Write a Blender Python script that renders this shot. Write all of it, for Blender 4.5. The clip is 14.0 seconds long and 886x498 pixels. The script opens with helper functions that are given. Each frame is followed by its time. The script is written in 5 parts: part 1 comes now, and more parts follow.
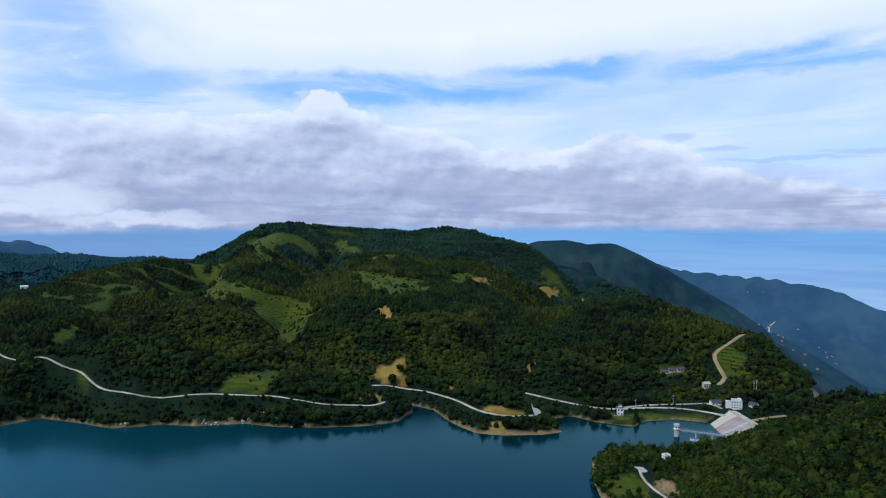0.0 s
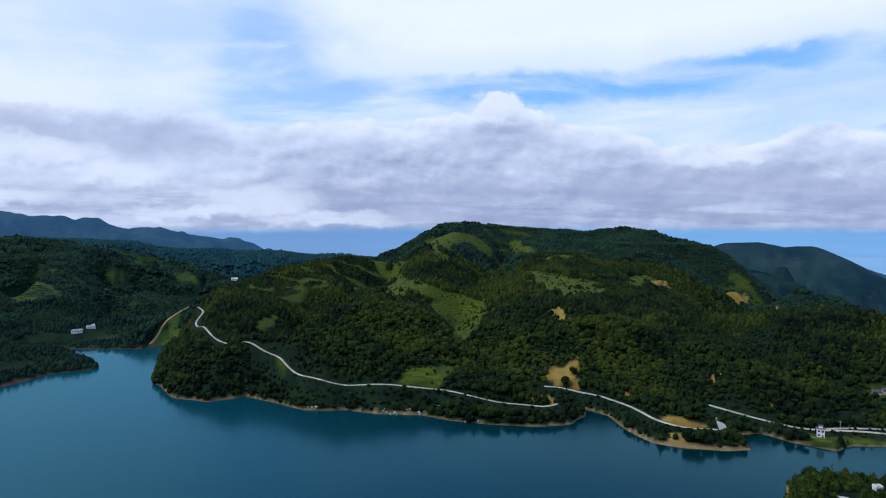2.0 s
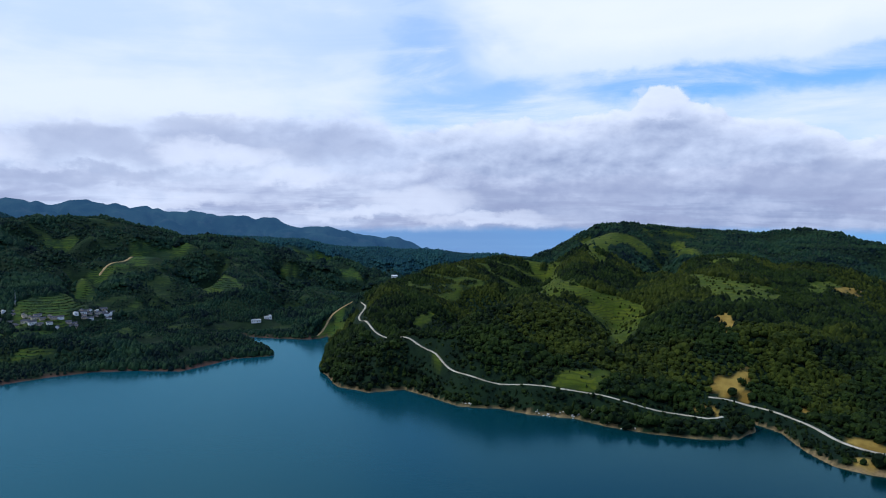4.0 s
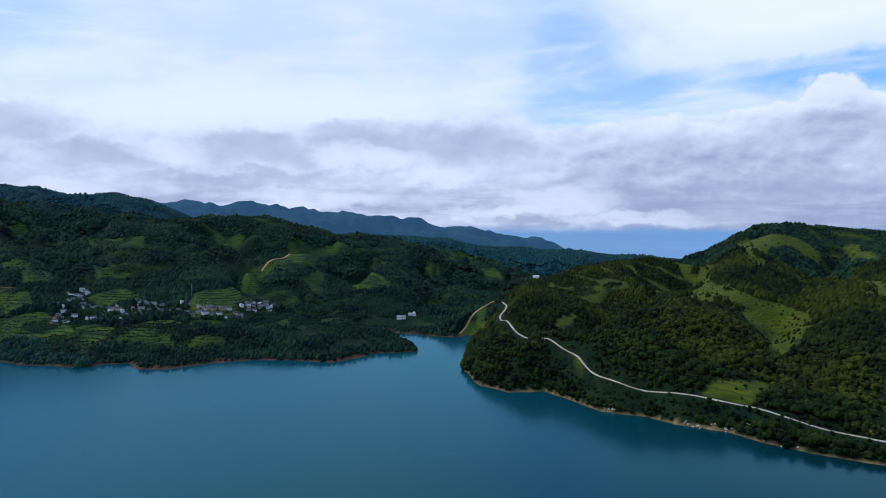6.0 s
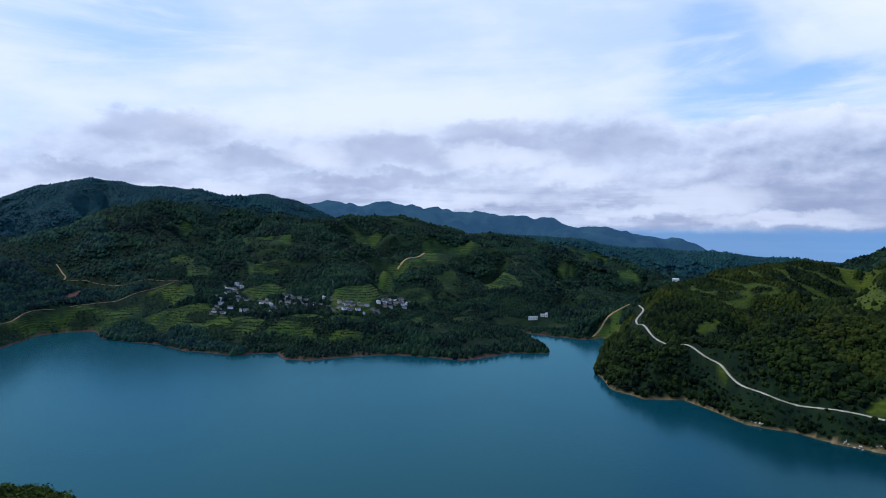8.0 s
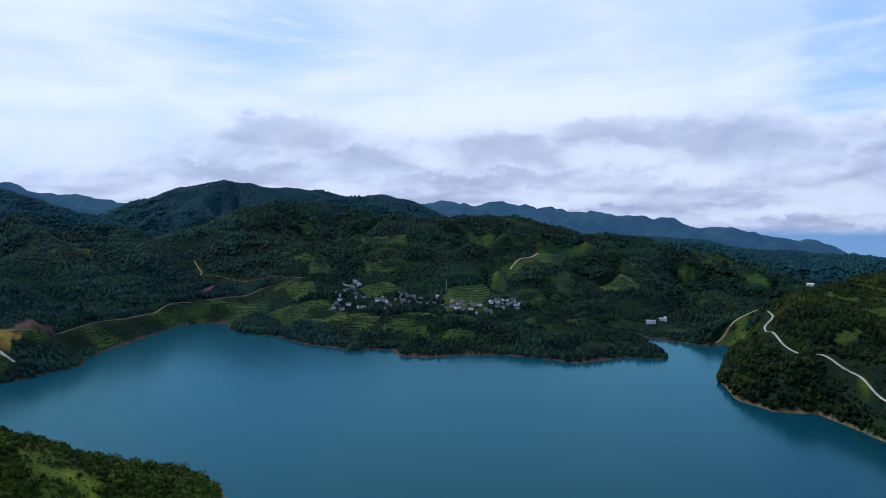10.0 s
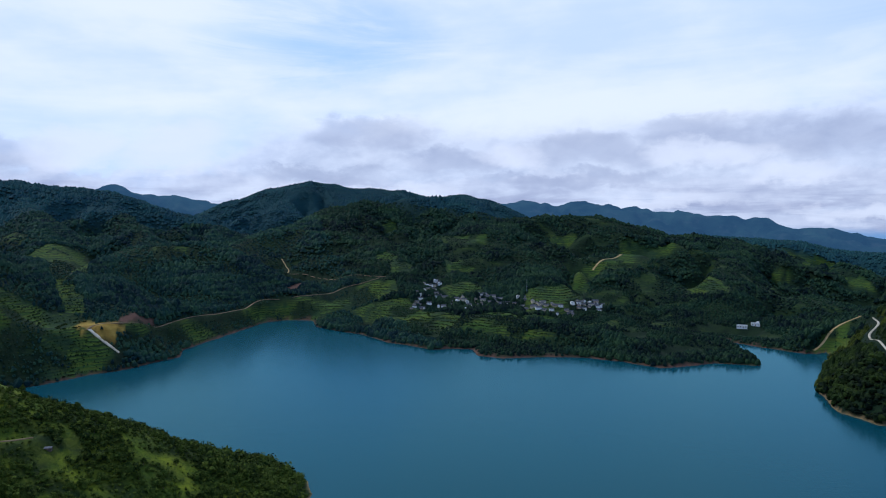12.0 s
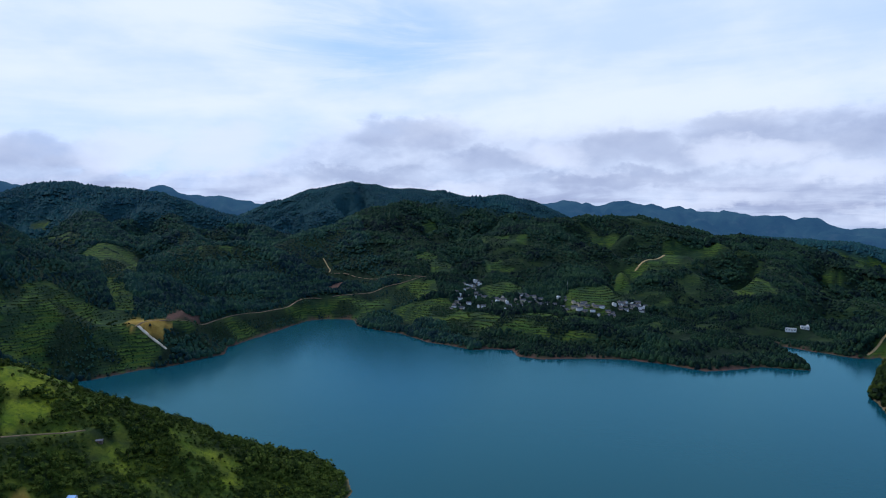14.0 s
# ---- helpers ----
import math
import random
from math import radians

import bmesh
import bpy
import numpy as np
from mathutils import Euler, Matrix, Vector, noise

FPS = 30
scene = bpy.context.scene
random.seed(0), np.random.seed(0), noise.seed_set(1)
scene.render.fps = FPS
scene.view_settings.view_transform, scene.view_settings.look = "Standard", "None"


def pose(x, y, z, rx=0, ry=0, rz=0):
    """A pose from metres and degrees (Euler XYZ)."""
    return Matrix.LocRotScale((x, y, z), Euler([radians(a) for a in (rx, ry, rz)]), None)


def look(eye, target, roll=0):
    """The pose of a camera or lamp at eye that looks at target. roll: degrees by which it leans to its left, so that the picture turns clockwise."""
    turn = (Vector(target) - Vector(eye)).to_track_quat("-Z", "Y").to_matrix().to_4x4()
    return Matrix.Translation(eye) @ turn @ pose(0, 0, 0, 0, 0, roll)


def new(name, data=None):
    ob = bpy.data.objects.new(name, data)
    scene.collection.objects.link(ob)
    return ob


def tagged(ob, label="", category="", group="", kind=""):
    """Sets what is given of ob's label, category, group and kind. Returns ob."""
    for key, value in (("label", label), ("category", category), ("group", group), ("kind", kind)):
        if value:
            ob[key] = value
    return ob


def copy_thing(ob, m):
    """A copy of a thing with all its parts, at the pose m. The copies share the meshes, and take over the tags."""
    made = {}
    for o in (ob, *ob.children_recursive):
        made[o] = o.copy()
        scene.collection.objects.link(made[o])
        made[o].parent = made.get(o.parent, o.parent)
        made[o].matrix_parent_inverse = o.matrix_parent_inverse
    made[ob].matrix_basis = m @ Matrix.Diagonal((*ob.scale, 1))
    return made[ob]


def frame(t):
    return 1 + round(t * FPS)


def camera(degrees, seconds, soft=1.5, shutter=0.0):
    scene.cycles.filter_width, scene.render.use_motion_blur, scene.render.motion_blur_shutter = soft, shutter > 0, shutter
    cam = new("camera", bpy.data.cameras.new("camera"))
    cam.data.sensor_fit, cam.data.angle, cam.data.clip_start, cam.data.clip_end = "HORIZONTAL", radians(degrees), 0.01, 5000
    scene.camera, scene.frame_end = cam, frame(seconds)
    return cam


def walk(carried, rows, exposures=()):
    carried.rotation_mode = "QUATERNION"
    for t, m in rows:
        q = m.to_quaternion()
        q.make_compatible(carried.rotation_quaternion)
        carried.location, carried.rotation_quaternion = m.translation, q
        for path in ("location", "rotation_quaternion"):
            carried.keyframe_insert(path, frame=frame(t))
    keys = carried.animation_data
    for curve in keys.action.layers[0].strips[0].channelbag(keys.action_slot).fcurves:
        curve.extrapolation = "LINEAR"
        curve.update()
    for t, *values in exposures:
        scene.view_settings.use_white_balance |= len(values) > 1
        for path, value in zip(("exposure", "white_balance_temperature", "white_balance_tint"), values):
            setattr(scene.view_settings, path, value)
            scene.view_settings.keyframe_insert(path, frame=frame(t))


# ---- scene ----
# ---- camera ----
cam = camera(66.48, 14.0, 1.05)
EYE = (0, 0, 170)
TURN = [(0, 0), (.5, 3.82), (1, 7.3), (1.5, 11.28), (2, 14.69), (2.5, 18.16), (3, 21.13), (3.6, 25.1), (4.4, 30.4), (5.3, 36.1), (6, 39.75),
        (6.5, 42.65), (7, 45.25), (7.5, 48.32), (8, 50.94), (8.5, 53.6), (9.2, 56.9), (10, 60.5), (10.8, 63.65), (11.5, 65.85), (12, 67.32),
        (12.5, 68.72), (13, 69.74), (13.5, 70.35), (14, 70.7)]
walk(cam, [(t, pose(*EYE, 90 - 2.86, 0, yaw)) for t, yaw in TURN], [(0, -0.06, 5700, 11), (14, -0.06, 5700, 11)])


# ---- small node helpers ----
def nd(tree, kind, **values):
    n = tree.nodes.new(kind)
    for key, value in values.items():
        if key in n.inputs:
            n.inputs[key].default_value = value
        else:
            setattr(n, key, value)
    return n


def mth(tree, op, a, b=None, c=None, clamp=False):
    n = tree.nodes.new("ShaderNodeMath")
    n.operation, n.use_clamp = op, clamp
    for i, v in enumerate((a, b, c)):
        if v is None:
            continue
        if isinstance(v, (int, float)):
            n.inputs[i].default_value = v
        else:
            tree.links.new(v, n.inputs[i])
    return n.outputs[0]


def step(tree, value, lo, hi):
    n = tree.nodes.new("ShaderNodeMapRange")
    n.interpolation_type = "SMOOTHSTEP"
    n.inputs["From Min"].default_value, n.inputs["From Max"].default_value = lo, hi
    tree.links.new(value, n.inputs["Value"])
    return n.outputs["Result"]


def blend(tree, fac, a, b):
    n = tree.nodes.new("ShaderNodeMix")
    n.data_type = "RGBA"
    for slot, v in ((0, fac), (6, a), (7, b)):
        if isinstance(v, (int, float)):
            n.inputs[slot].default_value = v
        elif isinstance(v, tuple):
            n.inputs[slot].default_value = (*v, 1)
        else:
            tree.links.new(v, n.inputs[slot])
    return n.outputs[2]


def cloud_noise(tree, vector, scale, detail=6, rough=0.55, distort=0.0):
    n = nd(tree, "ShaderNodeTexNoise", Scale=scale, Detail=detail, Roughness=rough, Distortion=distort)
    tree.links.new(vector, n.inputs["Vector"])
    return n.outputs["Fac"]


def combine(tree, x, y, z):
    n = tree.nodes.new("ShaderNodeCombineXYZ")
    for i, v in enumerate((x, y, z)):
        if isinstance(v, (int, float)):
            n.inputs[i].default_value = v
        else:
            tree.links.new(v, n.inputs[i])
    return n.outputs[0]


# ---- sky and sun ----
SUN_ELEVATION, SUN_AZIMUTH = radians(50), radians(238)
world = bpy.data.worlds.new("sky")
scene.world = world
world.use_nodes = True
W = world.node_tree
W.nodes.clear()
sky = nd(W, "ShaderNodeTexSky", sky_type="NISHITA", sun_disc=False, sun_elevation=SUN_ELEVATION, sun_rotation=SUN_AZIMUTH, altitude=2000.0)
geo = W.nodes.new("ShaderNodeTexCoord")
split = W.nodes.new("ShaderNodeSeparateXYZ")
W.links.new(geo.outputs["Generated"], split.inputs[0])
dx, dy, dz = split.outputs
AZ = mth(W, "MULTIPLY", mth(W, "ARCTAN2", mth(W, "MULTIPLY", dx, -1.0), dy), 57.29578)
EL = mth(W, "MULTIPLY", mth(W, "ARCSINE", dz), 57.29578)
def ramp(value, lo, hi, stops):
    """A value that follows stops (place, height) along value, in steps eased into one another."""
    n = W.nodes.new("ShaderNodeMapRange")
    n.inputs["From Min"].default_value, n.inputs["From Max"].default_value = lo, hi
    W.links.new(value, n.inputs["Value"])
    r = W.nodes.new("ShaderNodeValToRGB")
    r.color_ramp.interpolation = "LINEAR"
    e = r.color_ramp.elements
    while len(e) < len(stops):
        e.new(0.5)
    for slot, (p, h) in zip(e, sorted(stops)):
        slot.position, slot.color = (p - lo) / (hi - lo), (h / 20, h / 20, h / 20, 1)
    W.links.new(n.outputs["Result"], r.inputs[0])
    return mth(W, "MULTIPLY", r.outputs[0], 20.0)


def centred(value, gain):
    return mth(W, "MULTIPLY", mth(W, "SUBTRACT", value, 0.5), gain)


def plus(*values):
    total_ = values[0]
    for v in values[1:]:
        total_ = mth(W, "ADD", total_, v)
    return total_


def sky_map(ax, ex, shift=0.0, lift=0.0, skew=0.0):
    """A flat map of the sky: degrees along and up, each with its own scale."""
    along = mth(W, "MULTIPLY_ADD", AZ, ax, shift)
    if skew:
        along = mth(W, "MULTIPLY_ADD", EL, skew, along)
    return combine(W, along, mth(W, "MULTIPLY_ADD", EL, ex, lift), shift * 0.37)


# cloud grain: broad masses, cauliflower heads, fine tatters, and long streaks for the high sheet
mass = cloud_noise(W, sky_map(0.10, 0.20), 1.0, 4, 0.5, 0.3)
heads = cloud_noise(W, sky_map(0.26, 0.44, 5.0), 1.0, 6, 0.52, 0.12)
heads_up = cloud_noise(W, sky_map(0.26, 0.44, 5.0 + 0.10, 0.20), 1.0, 6, 0.52, 0.12)
tatter = cloud_noise(W, sky_map(0.8, 1.3, 9.0), 1.0, 7, 0.6, 0.4)
flat_bands = cloud_noise(W, sky_map(0.10, 0.95, 13.0), 1.0, 6, 0.58, 0.5)
streak = cloud_noise(W, sky_map(0.055, 0.30, 17.0, 0.0, 0.06), 1.0, 7, 0.6, 0.9)
veil = cloud_noise(W, sky_map(0.03, 0.10, 23.0, 0.0, 0.03), 1.0, 5, 0.5, 0.5)


def puffs(spots, torn=1.0, rim=1.5, core=0.1):
    """Soft cloud masses at (degrees along, degrees up, half width, half height), with torn edges."""
    where = combine(W, plus(AZ, centred(mass, 9.0 * torn), centred(tatter, 2.5 * torn)), plus(EL, centred(heads, 4.2 * torn), centred(tatter, 1.3 * torn)), 0.0)
    best = None
    for az, el, rx, ry in spots:
        q = W.nodes.new("ShaderNodeVectorMath")
        q.operation = "MULTIPLY_ADD"
        W.links.new(where, q.inputs[0])
        q.inputs[1].default_value, q.inputs[2].default_value = (1 / rx, 1 / ry, 0), (-az / rx, -el / ry, 0)
        d = W.nodes.new("ShaderNodeVectorMath")
        d.operation = "DOT_PRODUCT"
        W.links.new(q.outputs[0], d.inputs[0]), W.links.new(q.outputs[0], d.inputs[1])
        m = step(W, d.outputs["Value"], rim, core)
        best = m if best is None else mth(W, "MAXIMUM", best, m)
    return best


# clear sky
clear = W.nodes.new("ShaderNodeMix")
clear.data_type, clear.blend_type = "RGBA", "MULTIPLY"
clear.inputs[0].default_value = 1.0
W.links.new(sky.outputs[0], clear.inputs[6])
clear.inputs[7].default_value = (0.105, 0.155, 0.235, 1)
blue = blend(W, 0.6, clear.outputs[2], (0.22, 0.48, 0.95))

# thin high veil, torn open in a few places where the blue shows
holes = puffs([(8, 10.3, 10, 1.5), (-2, 10.5, 8, 1.3), (-10, 11.7, 6, 1.0), (-27, 11.4, 9, 1.0)], 0.55, 1.6, 0.0)
pale = puffs([(27, 13.5, 4.5, 5.0), (24, 9.6, 7, 1.8), (30, 11, 3.5, 3.0), (78, 15, 9, 4.0)], 0.8, 1.9, 0.0)
holes = mth(W, "MAXIMUM", holes, mth(W, "MULTIPLY", pale, 0.5))
holes = mth(W, "MULTIPLY", holes, mth(W, "SUBTRACT", 1.05, mth(W, "MULTIPLY", step(W, streak, 0.42, 0.66), 0.75)))
west_sky = step(W, plus(AZ, centred(mass, 14.0)), 22.0, 44.0)
cover = plus(0.78, mth(W, "MULTIPLY", west_sky, 0.17), mth(W, "MULTIPLY", centred(streak, 0.9), mth(W, "SUBTRACT", 1.0, mth(W, "MULTIPLY", west_sky, 0.9))), centred(veil, 0.3))
thin = mth(W, "MULTIPLY", mth(W, "MINIMUM", cover, 0.97), mth(W, "SUBTRACT", 1.0, mth(W, "MULTIPLY", holes, 0.86)))
thin = mth(W, "MAXIMUM", thin, 0.06)
opening = mth(W, "MULTIPLY", step(W, EL, 17.5, 22.0), step(W, AZ, 48.0, 14.0))
thin = mth(W, "MULTIPLY", thin, mth(W, "SUBTRACT", 1.0, mth(W, "MULTIPLY", opening, 0.85)))
wash = blend(W, step(W, plus(veil, centred(streak, 0.28), centred(mass, 0.35), centred(heads, 0.2), mth(W, "MULTIPLY", west_sky, 0.06)), 0.34, 0.66), (0.71, 0.81, 0.98), (0.91, 0.94, 0.99))
high = blend(W, thin, blue, wash)

# white sheet with a crisp lower edge over the blue
sheet_edge = ramp(AZ, -60, 40, [(-60, 13.6), (-33, 13.0), (-27, 12.4), (-19, 12.5), (-12, 12.4), (-8, 11.8), (-3, 11.8), (0, 11.1), (4, 11.5), (8.6, 11.5), (13.8, 11.0), (17.6, 11.3),
                                (21, 10.8), (24, 10.4), (40, 9.5)])
over = plus(mth(W, "SUBTRACT", EL, sheet_edge), centred(heads, 1.3), centred(tatter, 0.7))
sheet = mth(W, "MULTIPLY", step(W, over, -0.15, 0.75), mth(W, "SUBTRACT", 1.0, mth(W, "MULTIPLY", opening, 0.9)))
sheet = mth(W, "MULTIPLY", sheet, plus(0.93, centred(streak, 0.25)))
sheet = mth(W, "MULTIPLY", sheet, step(W, plus(AZ, centred(mass, 16.0), centred(streak, 10.0), mth(W, "MULTIPLY", EL, -0.35)), 24.0, 13.0))
lit_sheet = blend(W, step(W, over, 0.3, 3.2), (0.80, 0.87, 0.98), (0.96, 0.975, 1.0))
high = blend(W, sheet, high, lit_sheet)

# bank of cumulus: ragged tops, lit heads, grey bodies
soft = step(W, AZ, 22.0, 42.0)
bank_edge = ramp(AZ, -60, 120, [(-60, 1.0), (-33, 1.6), (-27, 3.1), (-21.6, 4.0), (-18.6, 5.7), (-16, 6.7), (-13, 6.6), (-10.6, 5.4), (-7, 5.5), (-3.2, 5.6), (-0.3, 7.0), (4, 7.8),
                                (6.9, 8.6), (8.7, 9.8), (11.2, 10.1), (12.2, 8.4), (17.7, 7.6), (25, 7.9), (31, 7.3), (35, 9.2), (45, 8.8), (55, 8.2), (63, 8.0), (70, 8.5), (77, 8.0),
                                (82, 7.4), (86, 4.8), (91, 3.2), (97, 4.4), (103, 6.2), (120, 6.0)])
ragged = plus(centred(heads, 2.6), centred(tatter, 1.5), centred(mass, 1.2))
depth = plus(mth(W, "SUBTRACT", bank_edge, EL), ragged)
wide_rim = mth(W, "MULTIPLY_ADD", soft, 1.6, 0.28)
bank_c = mth(W, "DIVIDE", plus(depth, 0.1), wide_rim, None, True)
bank_c = mth(W, "MULTIPLY", bank_c, mth(W, "SUBTRACT", 0.97, mth(W, "MULTIPLY", soft, 0.17)))
relief = mth(W, "MULTIPLY", mth(W, "SUBTRACT", heads, heads_up), 2.1)
lit = plus(relief, centred(tatter, 0.28), centred(mass, 1.2), mth(W, "MULTIPLY", soft, 0.22), mth(W, "MULTIPLY_ADD", EL, 0.055, 0.30))
lit = mth(W, "MAXIMUM", mth(W, "MINIMUM", lit, 1.0), 0.0)
body = blend(W, lit, (0.35, 0.405, 0.565), (0.70, 0.755, 0.885))
body = blend(W, mth(W, "MULTIPLY", step(W, depth, 2.4, 0.1), plus(0.78, relief)), body, (0.88, 0.91, 0.99))
tinted = blend(W, bank_c, high, body)
# second, lower row of heads in front
row_edge = plus(3.6, centred(cloud_noise(W, sky_map(0.07, 0.0, 31.0), 1.0, 3, 0.5), 5.0), centred(heads, 2.4), centred(tatter, 1.6))
row_d = mth(W, "SUBTRACT", row_edge, EL)
row_c = mth(W, "MULTIPLY", mth(W, "MULTIPLY", step(W, row_d, 0.0, 0.5), step(W, row_d, 3.2, 0.9)), 0.4)
tinted = blend(W, row_c, tinted, blend(W, plus(lit, -0.1), (0.46, 0.49, 0.65), (0.82, 0.85, 0.95)))
# flat grey bellies, and light between them towards the horizon
belly = mth(W, "MULTIPLY", step(W, plus(EL, centred(mass, 3.0)), 3.6, 0.6), step(W, flat_bands, 0.42, 0.62))
tinted = blend(W, mth(W, "MULTIPLY", belly, 0.62), tinted, (0.34, 0.37, 0.53))
glow = mth(W, "MULTIPLY", step(W, plus(EL, centred(mass, 2.0)), 2.6, 0.0), step(W, flat_bands, 0.52, 0.36))
tinted = blend(W, mth(W, "MULTIPLY", glow, 0.22), tinted, (0.66, 0.67, 0.80))

shade_a = puffs([(17.5, -0.1, 5, 1.1), (24, 1.5, 6, 0.8), (13, 2.2, 5, 1.3), (-1, 2.6, 6, 1.1), (-10, 2.4, 7, 1.1), (-17, 1.6, 6, 0.9), (-24, 1.4, 6, 0.8), (55, 5.4, 6, 1.2), (38, 6.0, 5, 1.5),
                 (66.5, 4.5, 4, 0.9), (57, 3.0, 7, 0.6), (78, 3.4, 5, 0.6), (73, 6.8, 5, 1.2), (102, 4.4, 5, 1.2), (46, 6.6, 5, 1.2)], 0.85, 2.0, 0.0)
bright_a = puffs([(-7.5, 4.4, 3, 0.7), (30, 1.2, 5, 1.2), (25, -0.2, 6, 0.6), (9.6, 9.2, 2.2, 1.0), (44.5, 4.8, 3.2, 1.2), (40, 3.2, 3.2, 0.8),
                  (62, 5.0, 2.6, 1.0), (50, 1.2, 6, 0.8), (34, 0.2, 6, 0.6), (48, 5.0, 3, 1.2), (89, 5.2, 4, 2.0), (96, 5.0, 3.5, 1.5), (75, 2.0, 9, 0.6)], 0.85, 1.8, 0.0)
tinted = blend(W, mth(W, "MULTIPLY", shade_a, 0.5), tinted, (0.36, 0.405, 0.56))
tinted = blend(W, mth(W, "MULTIPLY", bright_a, 0.66), tinted, (0.86, 0.885, 0.97))
# small dark scuds before the white
scud = puffs([(-19, 6.2, 1.2, 0.35), (-22.3, 5.2, 2.0, 0.22), (-27, 4.2, 5.5, 0.2), (-33, 4.6, 4, 0.25)], 0.25)
tinted = blend(W, mth(W, "MULTIPLY", scud, 0.6), tinted, (0.45, 0.58, 0.80))

# blue distance under the horizon
hz = blend(W, step(W, EL, -1.2, -6.0), (0.22, 0.44, 0.74), (0.35, 0.53, 0.77))
hz = blend(W, mth(W, "MULTIPLY", step(W, cloud_noise(W, sky_map(0.06, 1.0, 39.0), 1.0, 4), 0.42, 0.62), 0.35), hz, (0.13, 0.30, 0.64))
hz = blend(W, mth(W, "MULTIPLY", step(W, AZ, 4.0, 28.0), 0.7), hz, (0.20, 0.33, 0.56))
total = blend(W, step(W, plus(EL, centred(tatter, 0.5), centred(mass, 0.5)), -0.7, -1.5), tinted, hz)
out = nd(W, "ShaderNodeBackground", Strength=1.0)
W.links.new(total, out.inputs[0])
W.links.new(out.outputs[0], nd(W, "ShaderNodeOutputWorld").inputs[0])

sun = new("sun", bpy.data.lights.new("sun", "SUN"))
sun.data.energy, sun.data.angle, sun.data.color = 2.0, radians(6), (1.0, 0.97, 0.92)
sun.matrix_world = look((math.sin(SUN_AZIMUTH) * math.cos(SUN_ELEVATION), math.cos(SUN_AZIMUTH) * math.cos(SUN_ELEVATION), math.sin(SUN_ELEVATION)), (0, 0, 0))
scene.view_settings.exposure = 0.0


# ---- materials ----
def material(name, rough=0.85, metal=0.0, spec=0.3):
    m = bpy.data.materials.new(name)
    m.use_nodes = True
    b = m.node_tree.nodes["Principled BSDF"]
    b.inputs["Roughness"].default_value, b.inputs["Metallic"].default_value = rough, metal
    b.inputs["Specular IOR Level"].default_value = spec
    return m, m.node_tree, b


def spot_noise(T, scale, detail=4, rough=0.55):
    c = T.nodes.new("ShaderNodeTexCoord")
    return cloud_noise(T, c.outputs["Object"], scale, detail, rough)


def place_noise(T, scale, detail=4, rough=0.55):
    g = T.nodes.new("ShaderNodeNewGeometry")
    return cloud_noise(T, g.outputs["Position"], scale, detail, rough)


def bumped(T, b, height, strength, distance):
    n = nd(T, "ShaderNodeBump", Strength=strength, Distance=distance)
    T.links.new(height, n.inputs["Height"])
    T.links.new(n.outputs[0], b.inputs["Normal"])


def plain(name, a, c, scale=0.6, rough=0.85, relief=0.3, depth=0.1, metal=0.0):
    """Two close tones mixed by noise at two scales, with fine relief."""
    m, T, b = material(name, rough, metal)
    f = step(T, place_noise(T, scale, 5), 0.35, 0.65)
    g = step(T, place_noise(T, scale * 9, 3), 0.3, 0.7)
    T.links.new(blend(T, mth(T, "ADD", mth(T, "MULTIPLY", f, 0.65), mth(T, "MULTIPLY", g, 0.35)), a, c), b.inputs["Base Color"])
    bumped(T, b, place_noise(T, scale * 14, 3), relief, depth)
    return m


def foliage(name, dark, mid, light, patch=0.012, single=0.85, rows=0.0):
    """Leaf colour varied from stand to stand, from crown to crown, within the crown, and in planted rows along the slope."""
    m, T, b = material(name, 0.8, 0, 0.05)
    isl = T.nodes.new("ShaderNodeNewGeometry").outputs["Random Per Island"]
    stand = step(T, mth(T, "ADD", mth(T, "MULTIPLY", place_noise(T, patch, 5, 0.6), 0.55), mth(T, "MULTIPLY", place_noise(T, patch * 3, 3), 0.45)), 0.44, 0.57)
    fine = step(T, place_noise(T, 0.5, 3), 0.3, 0.7)
    one = blend(T, stand, dark, mid)
    two = blend(T, mth(T, "MULTIPLY", mth(T, "MULTIPLY", isl, isl), single), one, light)
    if rows:
        c = T.nodes.new("ShaderNodeMapping")
        c.inputs["Scale"].default_value = (0.010, 0.010, 0.16)
        T.links.new(T.nodes.new("ShaderNodeNewGeometry").outputs["Position"], c.inputs[0])
        two = blend(T, mth(T, "MULTIPLY", step(T, cloud_noise(T, c.outputs[0], 1.0, 3, 0.6), 0.50, 0.62), rows), two, light)
    T.links.new(blend(T, mth(T, "MULTIPLY", fine, 0.45), two, dark), b.inputs["Base Color"])
    bumped(T, b, place_noise(T, 1.1, 3), 0.6, 1.0)
    return m


LEAF = foliage("forest_leaf", (0.0011, 0.0050, 0.0034), (0.0120, 0.0240, 0.0048), (0.036, 0.057, 0.0085), 0.010, 0.6, 0.3)
LEAF_OLIVE = foliage("olive_leaf", (0.0050, 0.0110, 0.0030), (0.0260, 0.0370, 0.0052), (0.060, 0.075, 0.0090), 0.015, 0.7, 0.2)
LEAF_NEAR = foliage("bank_leaf", (0.005, 0.015, 0.0035), (0.024, 0.041, 0.006), (0.056, 0.078, 0.010), 0.02)
# next three: far woods, with blue aerial haze painted into the leaf colours
LEAF_FAR_HAZE = foliage("far_forest_leaf_haze", (0.0017, 0.0078, 0.0098), (0.0108, 0.0320, 0.0185), (0.034, 0.068, 0.025), 0.008, 0.6, 0.5)
LEAF_BAY_HAZE = foliage("bay_leaf_haze", (0.0038, 0.0160, 0.0200), (0.0160, 0.0460, 0.0340), (0.042, 0.086, 0.036), 0.008, 0.6, 0.5)
